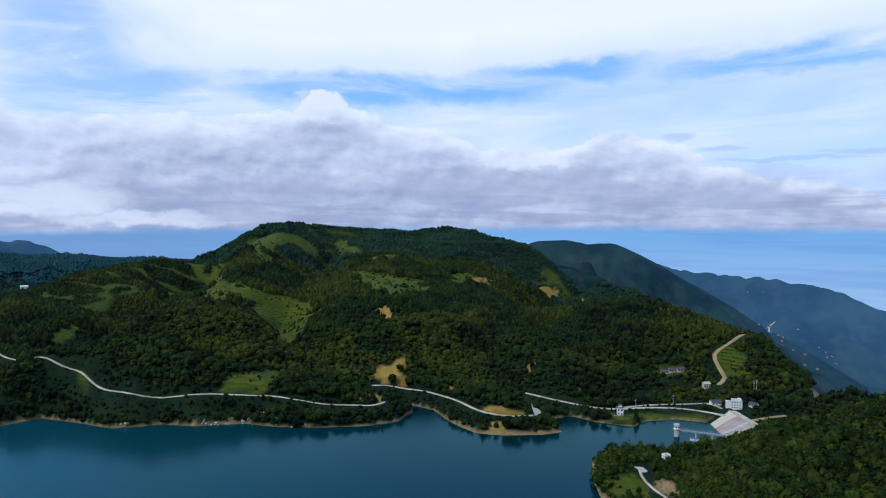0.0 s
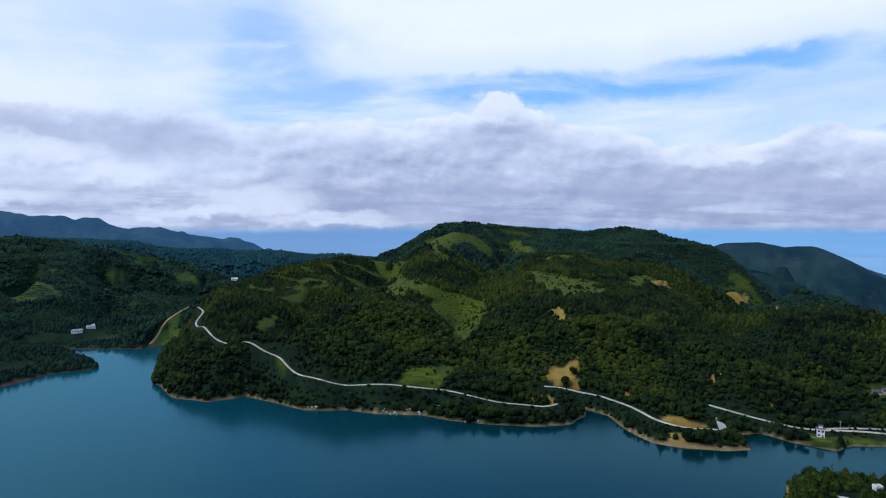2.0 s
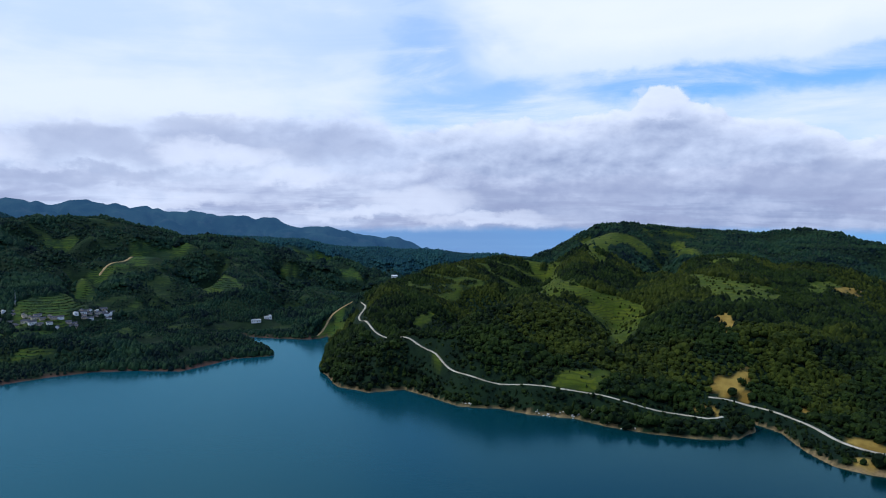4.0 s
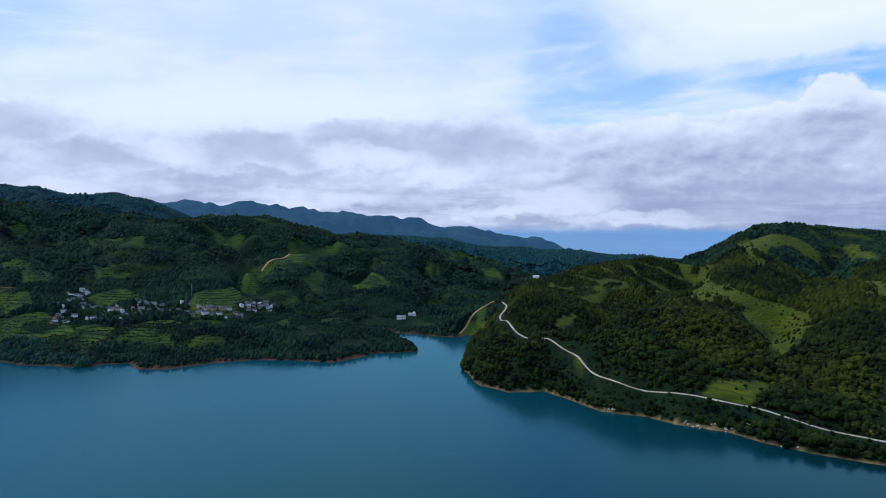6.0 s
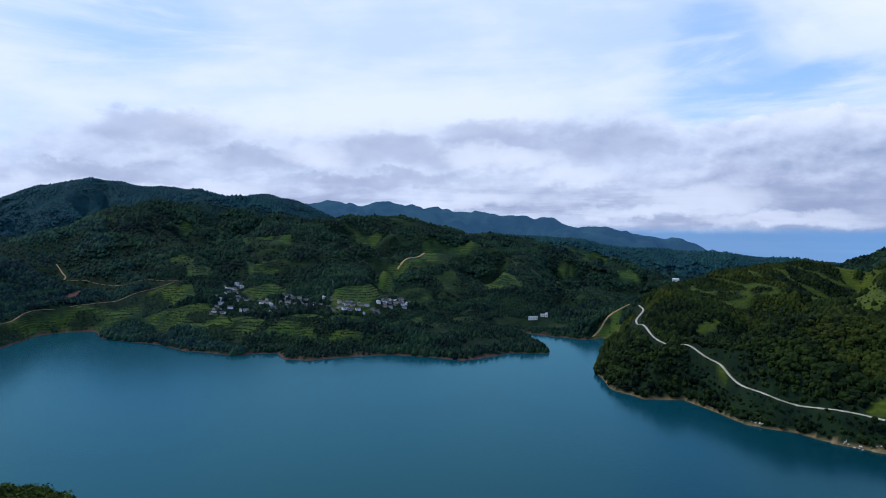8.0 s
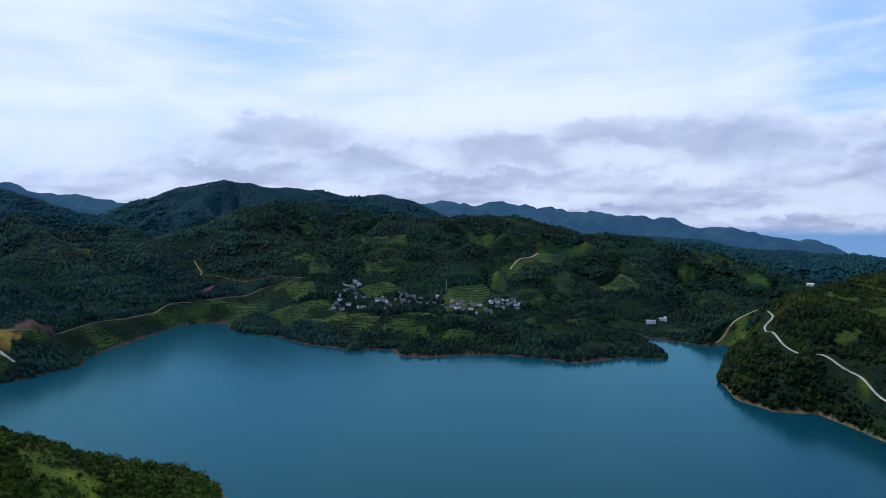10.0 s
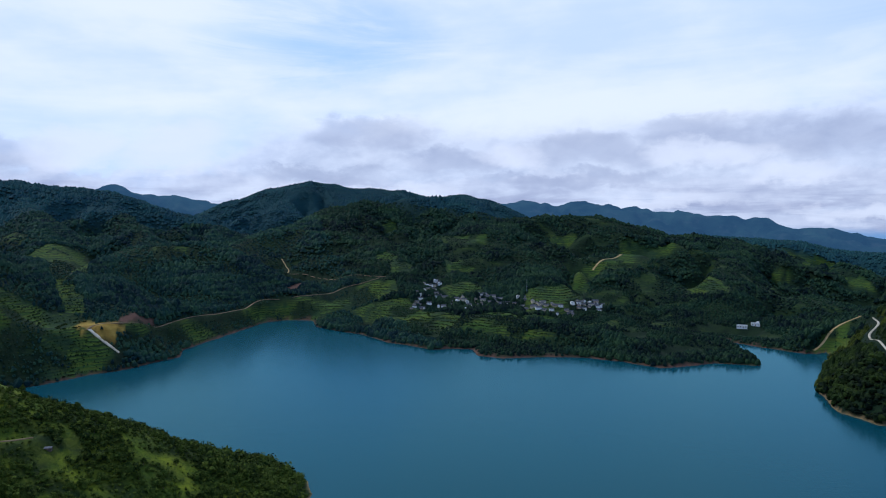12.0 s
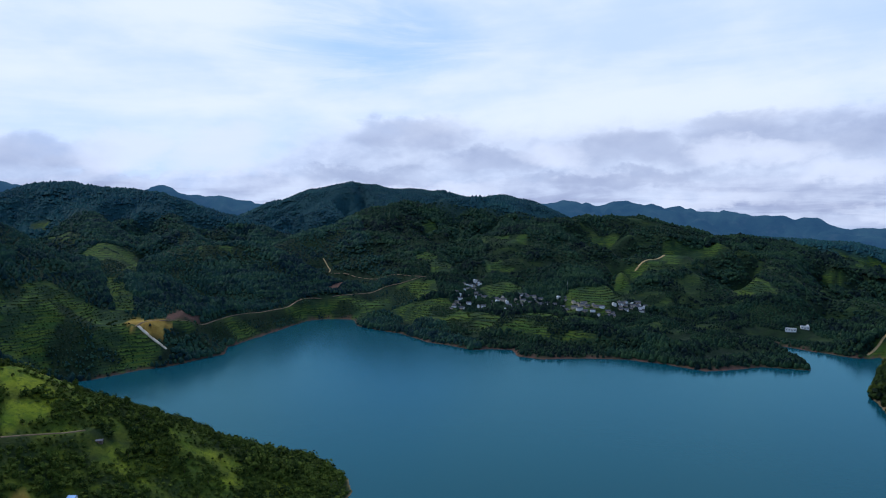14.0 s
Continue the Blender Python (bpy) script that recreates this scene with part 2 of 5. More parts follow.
LEAF_BLUE_HAZE = foliage("distant_leaf_haze", (0.0105, 0.0400, 0.0540), (0.0170, 0.0580, 0.0600), (0.026, 0.078, 0.058), 0.005, 0.35, 0.35)
LEAF_BUSH = foliage("bush_leaf", (0.008, 0.021, 0.004), (0.040, 0.066, 0.009), (0.115, 0.145, 0.020), 0.03)
BARK = plain("bark", (0.06, 0.045, 0.035), (0.11, 0.085, 0.065), 2.0)
CONCRETE = plain("concrete", (0.34, 0.32, 0.28), (0.47, 0.45, 0.41), 0.25, 0.9)
ROAD = plain("pale_road", (0.24, 0.205, 0.14), (0.52, 0.47, 0.36), 0.08, 0.9)
WHITEWASH = plain("whitewash", (0.62, 0.62, 0.60), (0.80, 0.80, 0.78), 0.5, 0.8)
TILE_GREY = plain("grey_tile", (0.035, 0.038, 0.046), (0.085, 0.09, 0.105), 0.9, 0.75)
STEEL = plain("steel", (0.40, 0.42, 0.45), (0.55, 0.57, 0.60), 1.0, 0.45, 0.1, 0.02, 0.6)
GLASS_DARK, _t, _b = material("window_glass", 0.08, 0, 0.5)
_b.inputs["Base Color"].default_value = (0.02, 0.03, 0.04, 1)
ROCK = plain("pale_rock", (0.40, 0.37, 0.32), (0.60, 0.57, 0.50), 0.3, 0.9)

# ground: forest floor, grass, crops, bare earth and shore bank mixed by the land cover
GROUND, T, b = material("ground", 0.95, 0, 0.1)
cov = nd(T, "ShaderNodeAttribute", attribute_name="cover")
cs = T.nodes.new("ShaderNodeSeparateColor")
T.links.new(cov.outputs["Color"], cs.inputs[0])
wide, mid, fine = place_noise(T, 0.010, 5), place_noise(T, 0.06, 5), place_noise(T, 0.6, 4)
gxyz = T.nodes.new("ShaderNodeSeparateXYZ")
T.links.new(T.nodes.new("ShaderNodeNewGeometry").outputs["Position"], gxyz.inputs[0])
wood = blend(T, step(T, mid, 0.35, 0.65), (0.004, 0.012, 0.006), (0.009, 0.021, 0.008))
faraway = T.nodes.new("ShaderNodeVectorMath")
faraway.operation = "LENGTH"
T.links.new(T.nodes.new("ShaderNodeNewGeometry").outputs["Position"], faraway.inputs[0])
# distance haze painted into the ground colour: blue-green from 1600 m on
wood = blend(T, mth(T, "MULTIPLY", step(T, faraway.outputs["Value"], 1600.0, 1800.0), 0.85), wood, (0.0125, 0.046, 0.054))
grass = blend(T, step(T, mid, 0.38, 0.62), (0.036, 0.058, 0.003), (0.080, 0.096, 0.005))
grass = blend(T, mth(T, "MULTIPLY", step(T, mth(T, "ADD", gxyz.outputs[0], mth(T, "MULTIPLY", wide, 300.0)), -350.0, -480.0), 0.75), grass, (0.024, 0.060, 0.014))
gco = T.nodes.new("ShaderNodeMapping")
gco.inputs["Scale"].default_value = (0.012, 0.012, 0.55)
T.links.new(T.nodes.new("ShaderNodeNewGeometry").outputs["Position"], gco.inputs[0])
plots = cloud_noise(T, gco.outputs[0], 1.0, 3, 0.6)
grass = blend(T, mth(T, "MULTIPLY", step(T, plots, 0.48, 0.56), 0.65), grass, (0.062, 0.082, 0.008))
grass = blend(T, mth(T, "MULTIPLY", step(T, fine, 0.45, 0.75), 0.5), grass, (0.022, 0.046, 0.012))
terrace = mth(T, "FRACT", mth(T, "ADD", mth(T, "MULTIPLY", gxyz.outputs[2], 0.31), mth(T, "MULTIPLY", place_noise(T, 0.03, 4), 5.0)))
on_west = step(T, mth(T, "ADD", gxyz.outputs[0], mth(T, "MULTIPLY", wide, 100.0)), -540.0, -600.0)
lines = mth(T, "MULTIPLY", mth(T, "MULTIPLY", step(T, terrace, 0.50, 0.62), step(T, terrace, 1.0, 0.9)), mth(T, "MAXIMUM", on_west, 0.55))
grass = blend(T, mth(T, "MULTIPLY", mth(T, "MULTIPLY", lines, step(T, mid, 0.36, 0.56)), 0.85), grass, (0.007, 0.020, 0.008))
grass = blend(T, mth(T, "MULTIPLY", mth(T, "MULTIPLY", step(T, terrace, 0.30, 0.10), on_west), mth(T, "MULTIPLY", step(T, mid, 0.42, 0.62), 0.55)), grass, (0.070, 0.125, 0.022))
scrub = mth(T, "MULTIPLY", mth(T, "MULTIPLY", step(T, place_noise(T, 0.022, 5, 0.65), 0.46, 0.60), on_west), 0.75)
grass = blend(T, scrub, grass, (0.008, 0.024, 0.013))
on_hill = mth(T, "MULTIPLY", step(T, gxyz.outputs[0], -580.0, -560.0), step(T, gxyz.outputs[1], 130.0, 110.0))
sward = blend(T, step(T, place_noise(T, 0.05, 5, 0.65), 0.36, 0.64), (0.085, 0.130, 0.008), (0.190, 0.215, 0.012))
sward = blend(T, mth(T, "MULTIPLY", step(T, place_noise(T, 0.35, 5, 0.7), 0.48, 0.66), 0.7), sward, (0.026, 0.052, 0.010))
grass = blend(T, mth(T, "MULTIPLY", on_hill, 0.9), grass, sward)
soil = blend(T, step(T, mid, 0.35, 0.65), (0.18, 0.112, 0.020), (0.29, 0.198, 0.042))
bank = blend(T, step(T, mth(T, "ADD", gxyz.outputs[0], mth(T, "MULTIPLY", wide, 500.0)), -350.0, -120.0), (0.085, 0.044, 0.032), (0.25, 0.175, 0.080))
bank = blend(T, mth(T, "MULTIPLY", step(T, fine, 0.4, 0.7), 0.6), bank, (0.060, 0.042, 0.034))
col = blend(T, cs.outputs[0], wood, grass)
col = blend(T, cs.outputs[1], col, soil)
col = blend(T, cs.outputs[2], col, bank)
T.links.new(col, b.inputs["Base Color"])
bumped(T, b, mth(T, "ADD", mid, mth(T, "MULTIPLY", fine, 0.4)), 0.8, 2.0)

# far ridges: a plain backdrop of distance, their haze added as a blue glow
DISTANCE, T, b = material("far_ridge", 1.0, 0, 0.0)
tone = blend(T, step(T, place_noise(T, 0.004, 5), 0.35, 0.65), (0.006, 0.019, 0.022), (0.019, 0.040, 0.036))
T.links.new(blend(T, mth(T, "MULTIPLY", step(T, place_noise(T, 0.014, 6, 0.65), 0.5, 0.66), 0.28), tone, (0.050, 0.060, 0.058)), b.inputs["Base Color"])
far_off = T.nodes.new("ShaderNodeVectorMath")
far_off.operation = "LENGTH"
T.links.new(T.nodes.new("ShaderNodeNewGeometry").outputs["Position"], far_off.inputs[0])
haze_height = T.nodes.new("ShaderNodeSeparateXYZ")
T.links.new(T.nodes.new("ShaderNodeNewGeometry").outputs["Position"], haze_height.inputs[0])
# glow painted in for haze, stronger with distance and down in the valley
haze_glow = mth(T, "MULTIPLY", step(T, far_off.outputs["Value"], 1700.0, 3900.0), mth(T, "ADD", 1.15, mth(T, "MULTIPLY", step(T, haze_height.outputs[2], 0.0, -260.0), 0.7)))
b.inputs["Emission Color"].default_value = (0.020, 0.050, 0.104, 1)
T.links.new(haze_glow, b.inputs["Emission Strength"])
bumped(T, b, place_noise(T, 0.012, 6), 1.0, 18.0)

# lake water: green-blue body, small waves
WATER, T, b = material("lake_water", 1.0, 0, 0.0)
# body colour darker towards the dam, lighter west: paints in the uneven sky reflection
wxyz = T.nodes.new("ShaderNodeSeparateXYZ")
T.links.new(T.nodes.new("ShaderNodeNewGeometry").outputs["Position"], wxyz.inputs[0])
west_gleam = step(T, mth(T, "ADD", wxyz.outputs[0], mth(T, "MULTIPLY", place_noise(T, 0.004, 3), 120.0)), 120.0, -420.0)
T.links.new(blend(T, west_gleam, (0.0010, 0.0170, 0.0175), (0.0044, 0.047, 0.065)), b.inputs["Base Color"])
ripple = nd(T, "ShaderNodeBump", Strength=0.11, Distance=0.5)
T.links.new(mth(T, "ADD", place_noise(T, 0.45, 4), place_noise(T, 0.09, 3)), ripple.inputs["Height"])
shine = nd(T, "ShaderNodeBsdfGlossy", Roughness=0.17, Color=(0.32, 0.66, 0.79, 1))
gloss = nd(T, "ShaderNodeFresnel", IOR=1.33)
top = T.nodes.new("ShaderNodeMixShader")
for n in (shine, gloss):
    T.links.new(ripple.outputs[0], n.inputs["Normal"])
T.links.new(gloss.outputs[0], top.inputs[0])
T.links.new(b.outputs[0], top.inputs[1])
T.links.new(shine.outputs[0], top.inputs[2])
T.links.new(top.outputs[0], T.nodes["Material Output"].inputs[0])


# ---- the land: shore, ridges, height at any place ----
SHORE_N = [(-774, -113), (-805, -70), (-815, -42), (-838, -15), (-863, 19), (-907, 23), (-951, 52), (-989, 78), (-1030, 106), (-1056, 125), (-1096, 153), (-1103, 186),
           (-1083, 226), (-1020, 217), (-978, 236), (-930, 262), (-890, 270), (-858, 279), (-828, 296), (-790, 314), (-784, 340), (-770, 362), (-736, 353), (-708, 373), (-694, 425), (-673, 465),
           (-637, 494), (-593, 511), (-591, 540), (-589, 586), (-559, 622), (-589, 648), (-645, 679), (-689, 701), (-637, 711), (-589, 730),
           (-585, 765), (-562, 738), (-483, 615), (-454, 583), (-401, 541), (-362, 533), (-337, 559), (-293, 544)]
SHORE_E = [(-264, 533), (-232, 543), (-199, 540), (-164, 546), (-134, 536), (-101, 534), (-66, 537), (-39, 552), (-27, 579), (-32, 602),
           (-7, 585), (5, 552), (25, 521), (46, 515), (77, 516), (94, 523), (92, 557), (108, 566), (128, 549), (153, 537), (167, 552),
           (196, 557), (221, 544), (211, 490), (185, 478), (128, 478), (104, 462), (97, 436), (95, 399)]
SHORE_S = [(112, 352), (135, 290), (150, 150), (140, 0), (90, -180), (-80, -300), (-230, -290), (-300, -180), (-310, -60), (-345, 35), (-385, 68),
           (-402, 80), (-425, 84), (-475, 66), (-520, 10), (-590, -50), (-660, -120), (-720, -160), (-765, -150)]
LAKE = np.array(SHORE_N + SHORE_E + SHORE_S, float)

MAIN = [(-604, 1373, 30), (-564, 1390, 50), (-523, 1406, 72), (-480, 1421, 95), (-431, 1437, 112), (-398, 1446, 140), (-369, 1454, 153), (-323, 1465, 154), (-271, 1514, 147), (-185, 1539, 141), (-120, 1533, 138), (-81, 1523, 131), (8, 1512, 144), (45, 1499, 138), (81, 1473, 124),
        (158, 1441, 112), (190, 1425, 80), (215, 1405, 45)]
MAIN_B = [(192, 2392, 37), (301, 2381, 62), (349, 2374, 80), (427, 2362, 83), (503, 2347, 71), (568, 2332, 74), (604, 2323, 57), (632, 2315, 22),
          (704, 2294, -25), (757, 2278, -62)]
RIGHT_FAR = [(743, 3215, -52), (943, 3162, -59), (1039, 3132, -62), (1178, 3083, -85), (1374, 3000, -103), (1515, 2932, -134), (1610, 2881, -141),
             (1656, 2854, -155), (1701, 2828, -200), (1754, 2795, -243), (1818, 2754, -307)]
DAM_HILL = [(61, 948, 36), (133, 896, 43), (221, 832, 61), (245, 797, 65), (268, 766, 60), (294, 734, 49), (313, 707, 44), (323, 678, 37),
            (330, 635, 26), (330, 595, 10)]
KNOB_W = [(-339, 635, 49), (-299, 666, 65), (-244, 720, 67), (-206, 732, 56), (-169, 659, 50)]
KNOB_M = [(-152, 806, 55), (-111, 802, 69), (-56, 798, 66), (-16, 780, 59), (4, 760, 45)]
SPUR_E = [(-12, 1050, 62), (50, 899, 61), (74, 756, 52), (96, 683, 40)]
SPUR_A = [(-328, 1450, 150), (-335, 1200, 108), (-310, 950, 84), (-270, 760, 66)]
SPUR_B = [(-120, 1500, 136), (-100, 1250, 103), (-80, 1000, 82), (-60, 810, 66)]
SPUR_C = [(40, 1480, 134), (20, 1250, 92), (0, 1050, 68)]
SHOULDER = [(-506, 744, 65), (-536, 845, 68), (-544, 956, 71), (-524, 1052, 82), (-514, 1139, 88), (-484, 1152, 93), (-445, 1168, 90)]
EAST_BANK = [(105, 443, 8), (112, 445, 12), (126, 443, 9), (146, 433, 10), (157, 425, 19), (169, 418, 25), (188, 406, 32), (206, 394, 43),
             (219, 383, 53), (234, 370, 61), (239, 360, 66), (245, 338, 77), (253, 310, 92), (300, 200, 110), (330, 50, 100)]
WEST_BANK = [(-402, 72, -1), (-414, 65, 2), (-426, 36, 13.5), (-437, 3, 28), (-442, -42, 50.5), (-446, -61, 59), (-445, -96, 73), (-451, -114, 83),
             (-452, -141, 94), (-446, -178, 110), (-430, -300, 120), (-350, -420, 110)]
FAR_W = [(-3560, -1007, 326), (-3593, -885, 320), (-3612, -800, 301), (-3685, -328, 297), (-3692, -237, 312), (-3697, -146, 285), (-3700, 44, 273),
         (-3694, 212, 239), (-3686, 327, 213)]
WEST_A = [(-1942, -479, 217), (-1928, -427, 231), (-1911, -387, 247), (-1898, -322, 252), (-1879, -282, 242), (-1859, -242, 237),
          (-1843, -164, 235), (-1821, -124, 229), (-1798, -84, 216), (-1775, -19, 193), (-1749, 47, 175), (-1721, 112, 147), (-1691, 176, 124)]
WEST_B = [(-2496, 143, 174), (-2486, 260, 225), (-2471, 379, 266), (-2450, 499, 290), (-2432, 579, 284), (-2417, 640, 270), (-2400, 699, 268),
          (-2362, 818, 260), (-2341, 877, 241), (-2310, 955, 199)]
VILLAGE_HILL = [(-1492, 155, 107), (-1527, 234, 136), (-1558, 317, 152), (-1584, 405, 192), (-1603, 467, 204), (-1620, 516, 197),
                (-1630, 580, 215), (-1623, 655, 219), (-1609, 688, 211), (-1588, 735, 175), (-1569, 774, 139)]
WEST_C = [(-1994, 804, 218), (-1959, 886, 234), (-1936, 935, 222), (-1917, 974, 197), (-1896, 1013, 177), (-1871, 1060, 151)]
FAR_N = [(-3484, 1753, 203), (-3394, 1921, 264), (-3347, 2003, 235), (-3298, 2082, 218), (-3231, 2184, 243), (-3162, 2284, 224), (-3117, 2344, 202),
         (-3055, 2425, 208), (-2963, 2536, 189), (-2908, 2599, 192), (-2852, 2660, 156), (-2796, 2719, 153), (-2759, 2757, 162), (-2683, 2830, 127),
         (-2627, 2882, 142), (-2534, 2965, 114), (-2460, 3026, 101), (-2373, 3095, 108), (-2197, 3223, 61), (-2090, 3292, 52), (-2010, 3342, 18),
         (-1961, 3371, 2), (-1875, 3420, -35)]
NORTH = [(-1427, 604, 116), (-1427, 660, 145), (-1412, 740, 158), (-1380, 841, 165), (-1343, 939, 165), (-1301, 1033, 139), (-1286, 1086, 119),
         (-1255, 1155, 123), (-1168, 1370, 112), (-1098, 1451, 89), (-986, 1553, 79), (-869, 1645, 75), (-748, 1725, 61), (-678, 1775, 50)]
WEST_D = [(-1010, -287, 174), (-1019, -252, 162), (-1028, -216, 147), (-1014, -181, 120), (-981, -137, 101), (-945, -93, 80)]
WEST_E = [(-1247, -87, 95), (-1320, -35, 114), (-1319, 55, 120), (-1295, 114, 107), (-1258, 171, 92), (-1214, 195, 56)]
CAPE_W = [(-615, 545, 8), (-680, 530, 17), (-760, 490, 24), (-860, 420, 28)]
CAPE_E = [(-500, 690, 10), (-470, 640, 15), (-420, 600, 22)]
WSPUR_A = [(-1898, -322, 246), (-1620, -230, 160), (-1350, -170, 95), (-1200, -150, 70)]
WSPUR_B = [(-1821, -124, 222), (-1580, -40, 140), (-1380, 20, 100)]
VSPUR_A = [(-1603, 467, 200), (-1400, 430, 130), (-1230, 400, 85), (-1100, 400, 50)]
VSPUR_B = [(-1630, 580, 212), (-1420, 570, 130), (-1220, 530, 75), (-1040, 500, 40)]
NSPUR_A = [(-1380, 841, 160), (-1230, 740, 110), (-1080, 660, 62), (-940, 600, 34)]
NSPUR_B = [(-1200, 1250, 112), (-1040, 1050, 80), (-880, 880, 45)]
BAY_BENCH = [(-985, 34, 31), (-1045, 68, 30), (-1085, 98, 30), (-1112, 130, 31)]
TERRACE_E = [(339, 567, 8), (349, 560, 14), (365, 550, 20), (387, 535, 26)]
BEHIND = [(400, -300, 120), (200, -600, 160), (-300, -700, 170), (-800, -600, 150)]
# crest line, fall per metre, roundness of the crest, and how steeply it breaks off towards the lower valley
RIDGES = [(MAIN, .75, 30, .38), (SPUR_A, .58, 30), (SPUR_B, .34, 60), (SPUR_C, .36, 60, .3), (MAIN_B, .6, 50), (RIGHT_FAR, .5, 50), (DAM_HILL, .40, 25, .7), (KNOB_W, .42, 40), (KNOB_M, .36, 40), (SPUR_E, .34, 40, .3),
          (SHOULDER, .24, 40), (EAST_BANK, .66, 12), (WEST_BANK, .62, 12), (FAR_W, .35, 60), (WEST_A, .50, 35), (WSPUR_A, .5, 25), (WSPUR_B, .5, 25), (WEST_B, .52, 40),
          (VILLAGE_HILL, .46, 35), (VSPUR_A, .42, 30), (VSPUR_B, .42, 30), (WEST_C, .5, 40), (FAR_N, .33, 50), (NORTH, .34, 40), (NSPUR_A, .34, 40), (NSPUR_B, .34, 40), (WEST_D, .48, 30), (WEST_E, .5, 25),
          (CAPE_W, .2, 30), (CAPE_E, .25, 30), (BEHIND, .3, 60), (TERRACE_E, .3, 25), (BAY_BENCH, .6, 14)]


# places where the ground keeps its even fall: village, tracks, sheds (x, y, radius)
CALM = [(-1000, 440, 190), (-950, 520, 150), (-1120, 180, 120), (-1160, 300, 120), (-1000, 40, 120), (-880, -50, 110), (285, 670, 90), (-1100, 810, 70), (-750, 810, 60),
        (225, 660, 50), (-885, 1420, 60), (-60, 640, 60), (-65, 745, 60), (-1220, 215, 60)]


# valley floors between the hills: line, depth, half width
VALLEYS = [([(-143, 594), (-149, 632), (-163, 738), (-211, 898), (-261, 879), (-294, 879), (-400, 1124)], 20, 38),
           ([(-309, 576), (-322, 595), (-326, 625), (-423, 901), (-325, 853), (-297, 854)], 15, 34),
           ([(-30, 604), (-21, 626), (-5, 655), (27, 704), (75, 769)], 17, 32),
           ([(50, 613), (66, 646), (103, 693), (179, 800)], 13, 28),
           ([(-855, -81), (-879, -98), (-913, -107), (-966, -120), (-1005, -146), (-1014, -180)], 30, 60),
           ([(-1103, 154), (-1165, 179), (-1348, 234), (-1452, 222)], 24, 50),
           ([(-595, 785), (-664, 919), (-891, 1279), (-936, 1294), (-1011, 1279)], 16, 50),
           ([(-679, 703), (-775, 770), (-836, 804), (-930, 836), (-980, 810)], 14, 45),
           ([(-880, -25), (-949, -16), (-1176, 12), (-1244, 51)], 12, 40)]


def hash2(ix, iy, seed):
    n = (ix * 374761393 + iy * 668265263 + seed * 1442695041) & 0x7FFFFFFF
    n = ((n ^ (n >> 13)) * 1274126177) & 0x7FFFFFFF
    return ((n ^ (n >> 16)) & 0xFFFF) / 65535.0


def value_noise(x, y, size, seed):
    """Smooth noise from -1 to 1 with cells of the given size."""
    u, v = x / size, y / size
    iu, iv = np.floor(u).astype(np.int64), np.floor(v).astype(np.int64)
    fu, fv = u - iu, v - iv
    fu, fv = fu * fu * fu * (fu * (fu * 6 - 15) + 10), fv * fv * fv * (fv * (fv * 6 - 15) + 10)
    a, b_ = hash2(iu, iv, seed), hash2(iu + 1, iv, seed)
    c, d = hash2(iu, iv + 1, seed), hash2(iu + 1, iv + 1, seed)
    return 2 * (a + (b_ - a) * fu + (c - a) * fv + (a - b_ - c + d) * fu * fv) - 1


def fbm(x, y, size, seed, octaves=4):
    total, amp, xr, yr = 0.0, 1.0, x, y
    for k in range(octaves):
        total = total + amp * value_noise(xr, yr, size / 2 ** k, seed + k)
        amp *= 0.5
        xr, yr = 0.8 * xr - 0.6 * yr + 17, 0.6 * xr + 0.8 * yr - 9
    return total


def line_distance(x, y, line, closed=False):
    """Distance to a polyline in plan, and the line's height there."""
    pts = np.array(line, float)
    if closed:
        pts = np.vstack([pts, pts[:1]])
    best, height = np.full(x.shape, 1e9), np.zeros(x.shape)
    for p, q in zip(pts[:-1], pts[1:]):
        e = q[:2] - p[:2]
        s = np.clip(((x - p[0]) * e[0] + (y - p[1]) * e[1]) / max(e @ e, 1e-6), 0, 1)
        d = np.hypot(x - p[0] - s * e[0], y - p[1] - s * e[1])
        near = d < best
        best = np.where(near, d, best)
        if len(p) > 2:
            height = np.where(near, p[2] + s * (q[2] - p[2]), height)
    return best, height


def ridge_height(x, y, crest, fall, round_, back=0.55):
    """Height of a ridge that falls from its crest line, more steeply on the line's left side, and the distance to the crest."""
    pts = np.array(crest, float)
    best, top = np.full(x.shape, 1e9), np.full(x.shape, -1e9)
    for p, q in zip(pts[:-1], pts[1:]):
        e = q[:2] - p[:2]
        run = math.hypot(*e)
        s = np.clip(((x - p[0]) * e[0] + (y - p[1]) * e[1]) / (run * run), 0, 1)
        d = np.hypot(x - p[0] - s * e[0], y - p[1] - s * e[1])
        lean = np.clip((e[0] * (y - p[1]) - e[1] * (x - p[0])) / run / np.maximum(d, 1e-3) + 0.3, 0, 1)
        slope = fall + (max(fall, back) - fall) * lean * lean * (3 - 2 * lean)
        h = p[2] + s * (q[2] - p[2]) - slope * (np.sqrt(d * d + round_ * round_) - round_)
        top = np.maximum(top, h)
        best = np.minimum(best, d)
    return top, best


def inside(x, y, poly):
    pts, hit = np.array(poly, float), np.zeros(x.shape, bool)
    for p, q in zip(pts, np.roll(pts, -1, axis=0)):
        if p[1] == q[1]:
            continue
        hit ^= ((p[1] > y) != (q[1] > y)) & (x < (q[0] - p[0]) * (y - p[1]) / (q[1] - p[1]) + p[0])
    return hit


def shore_distance(x, y):
    """Metres from the water's edge: positive on land."""
    wob = 5.0 * fbm(x, y, 45, 71, 3)
    d, _ = line_distance(x, y, LAKE, True)
    return np.where(inside(x, y, LAKE), -d, d) + wob * np.clip(d / 12, 0.35, 1) * np.exp(-d / 60)


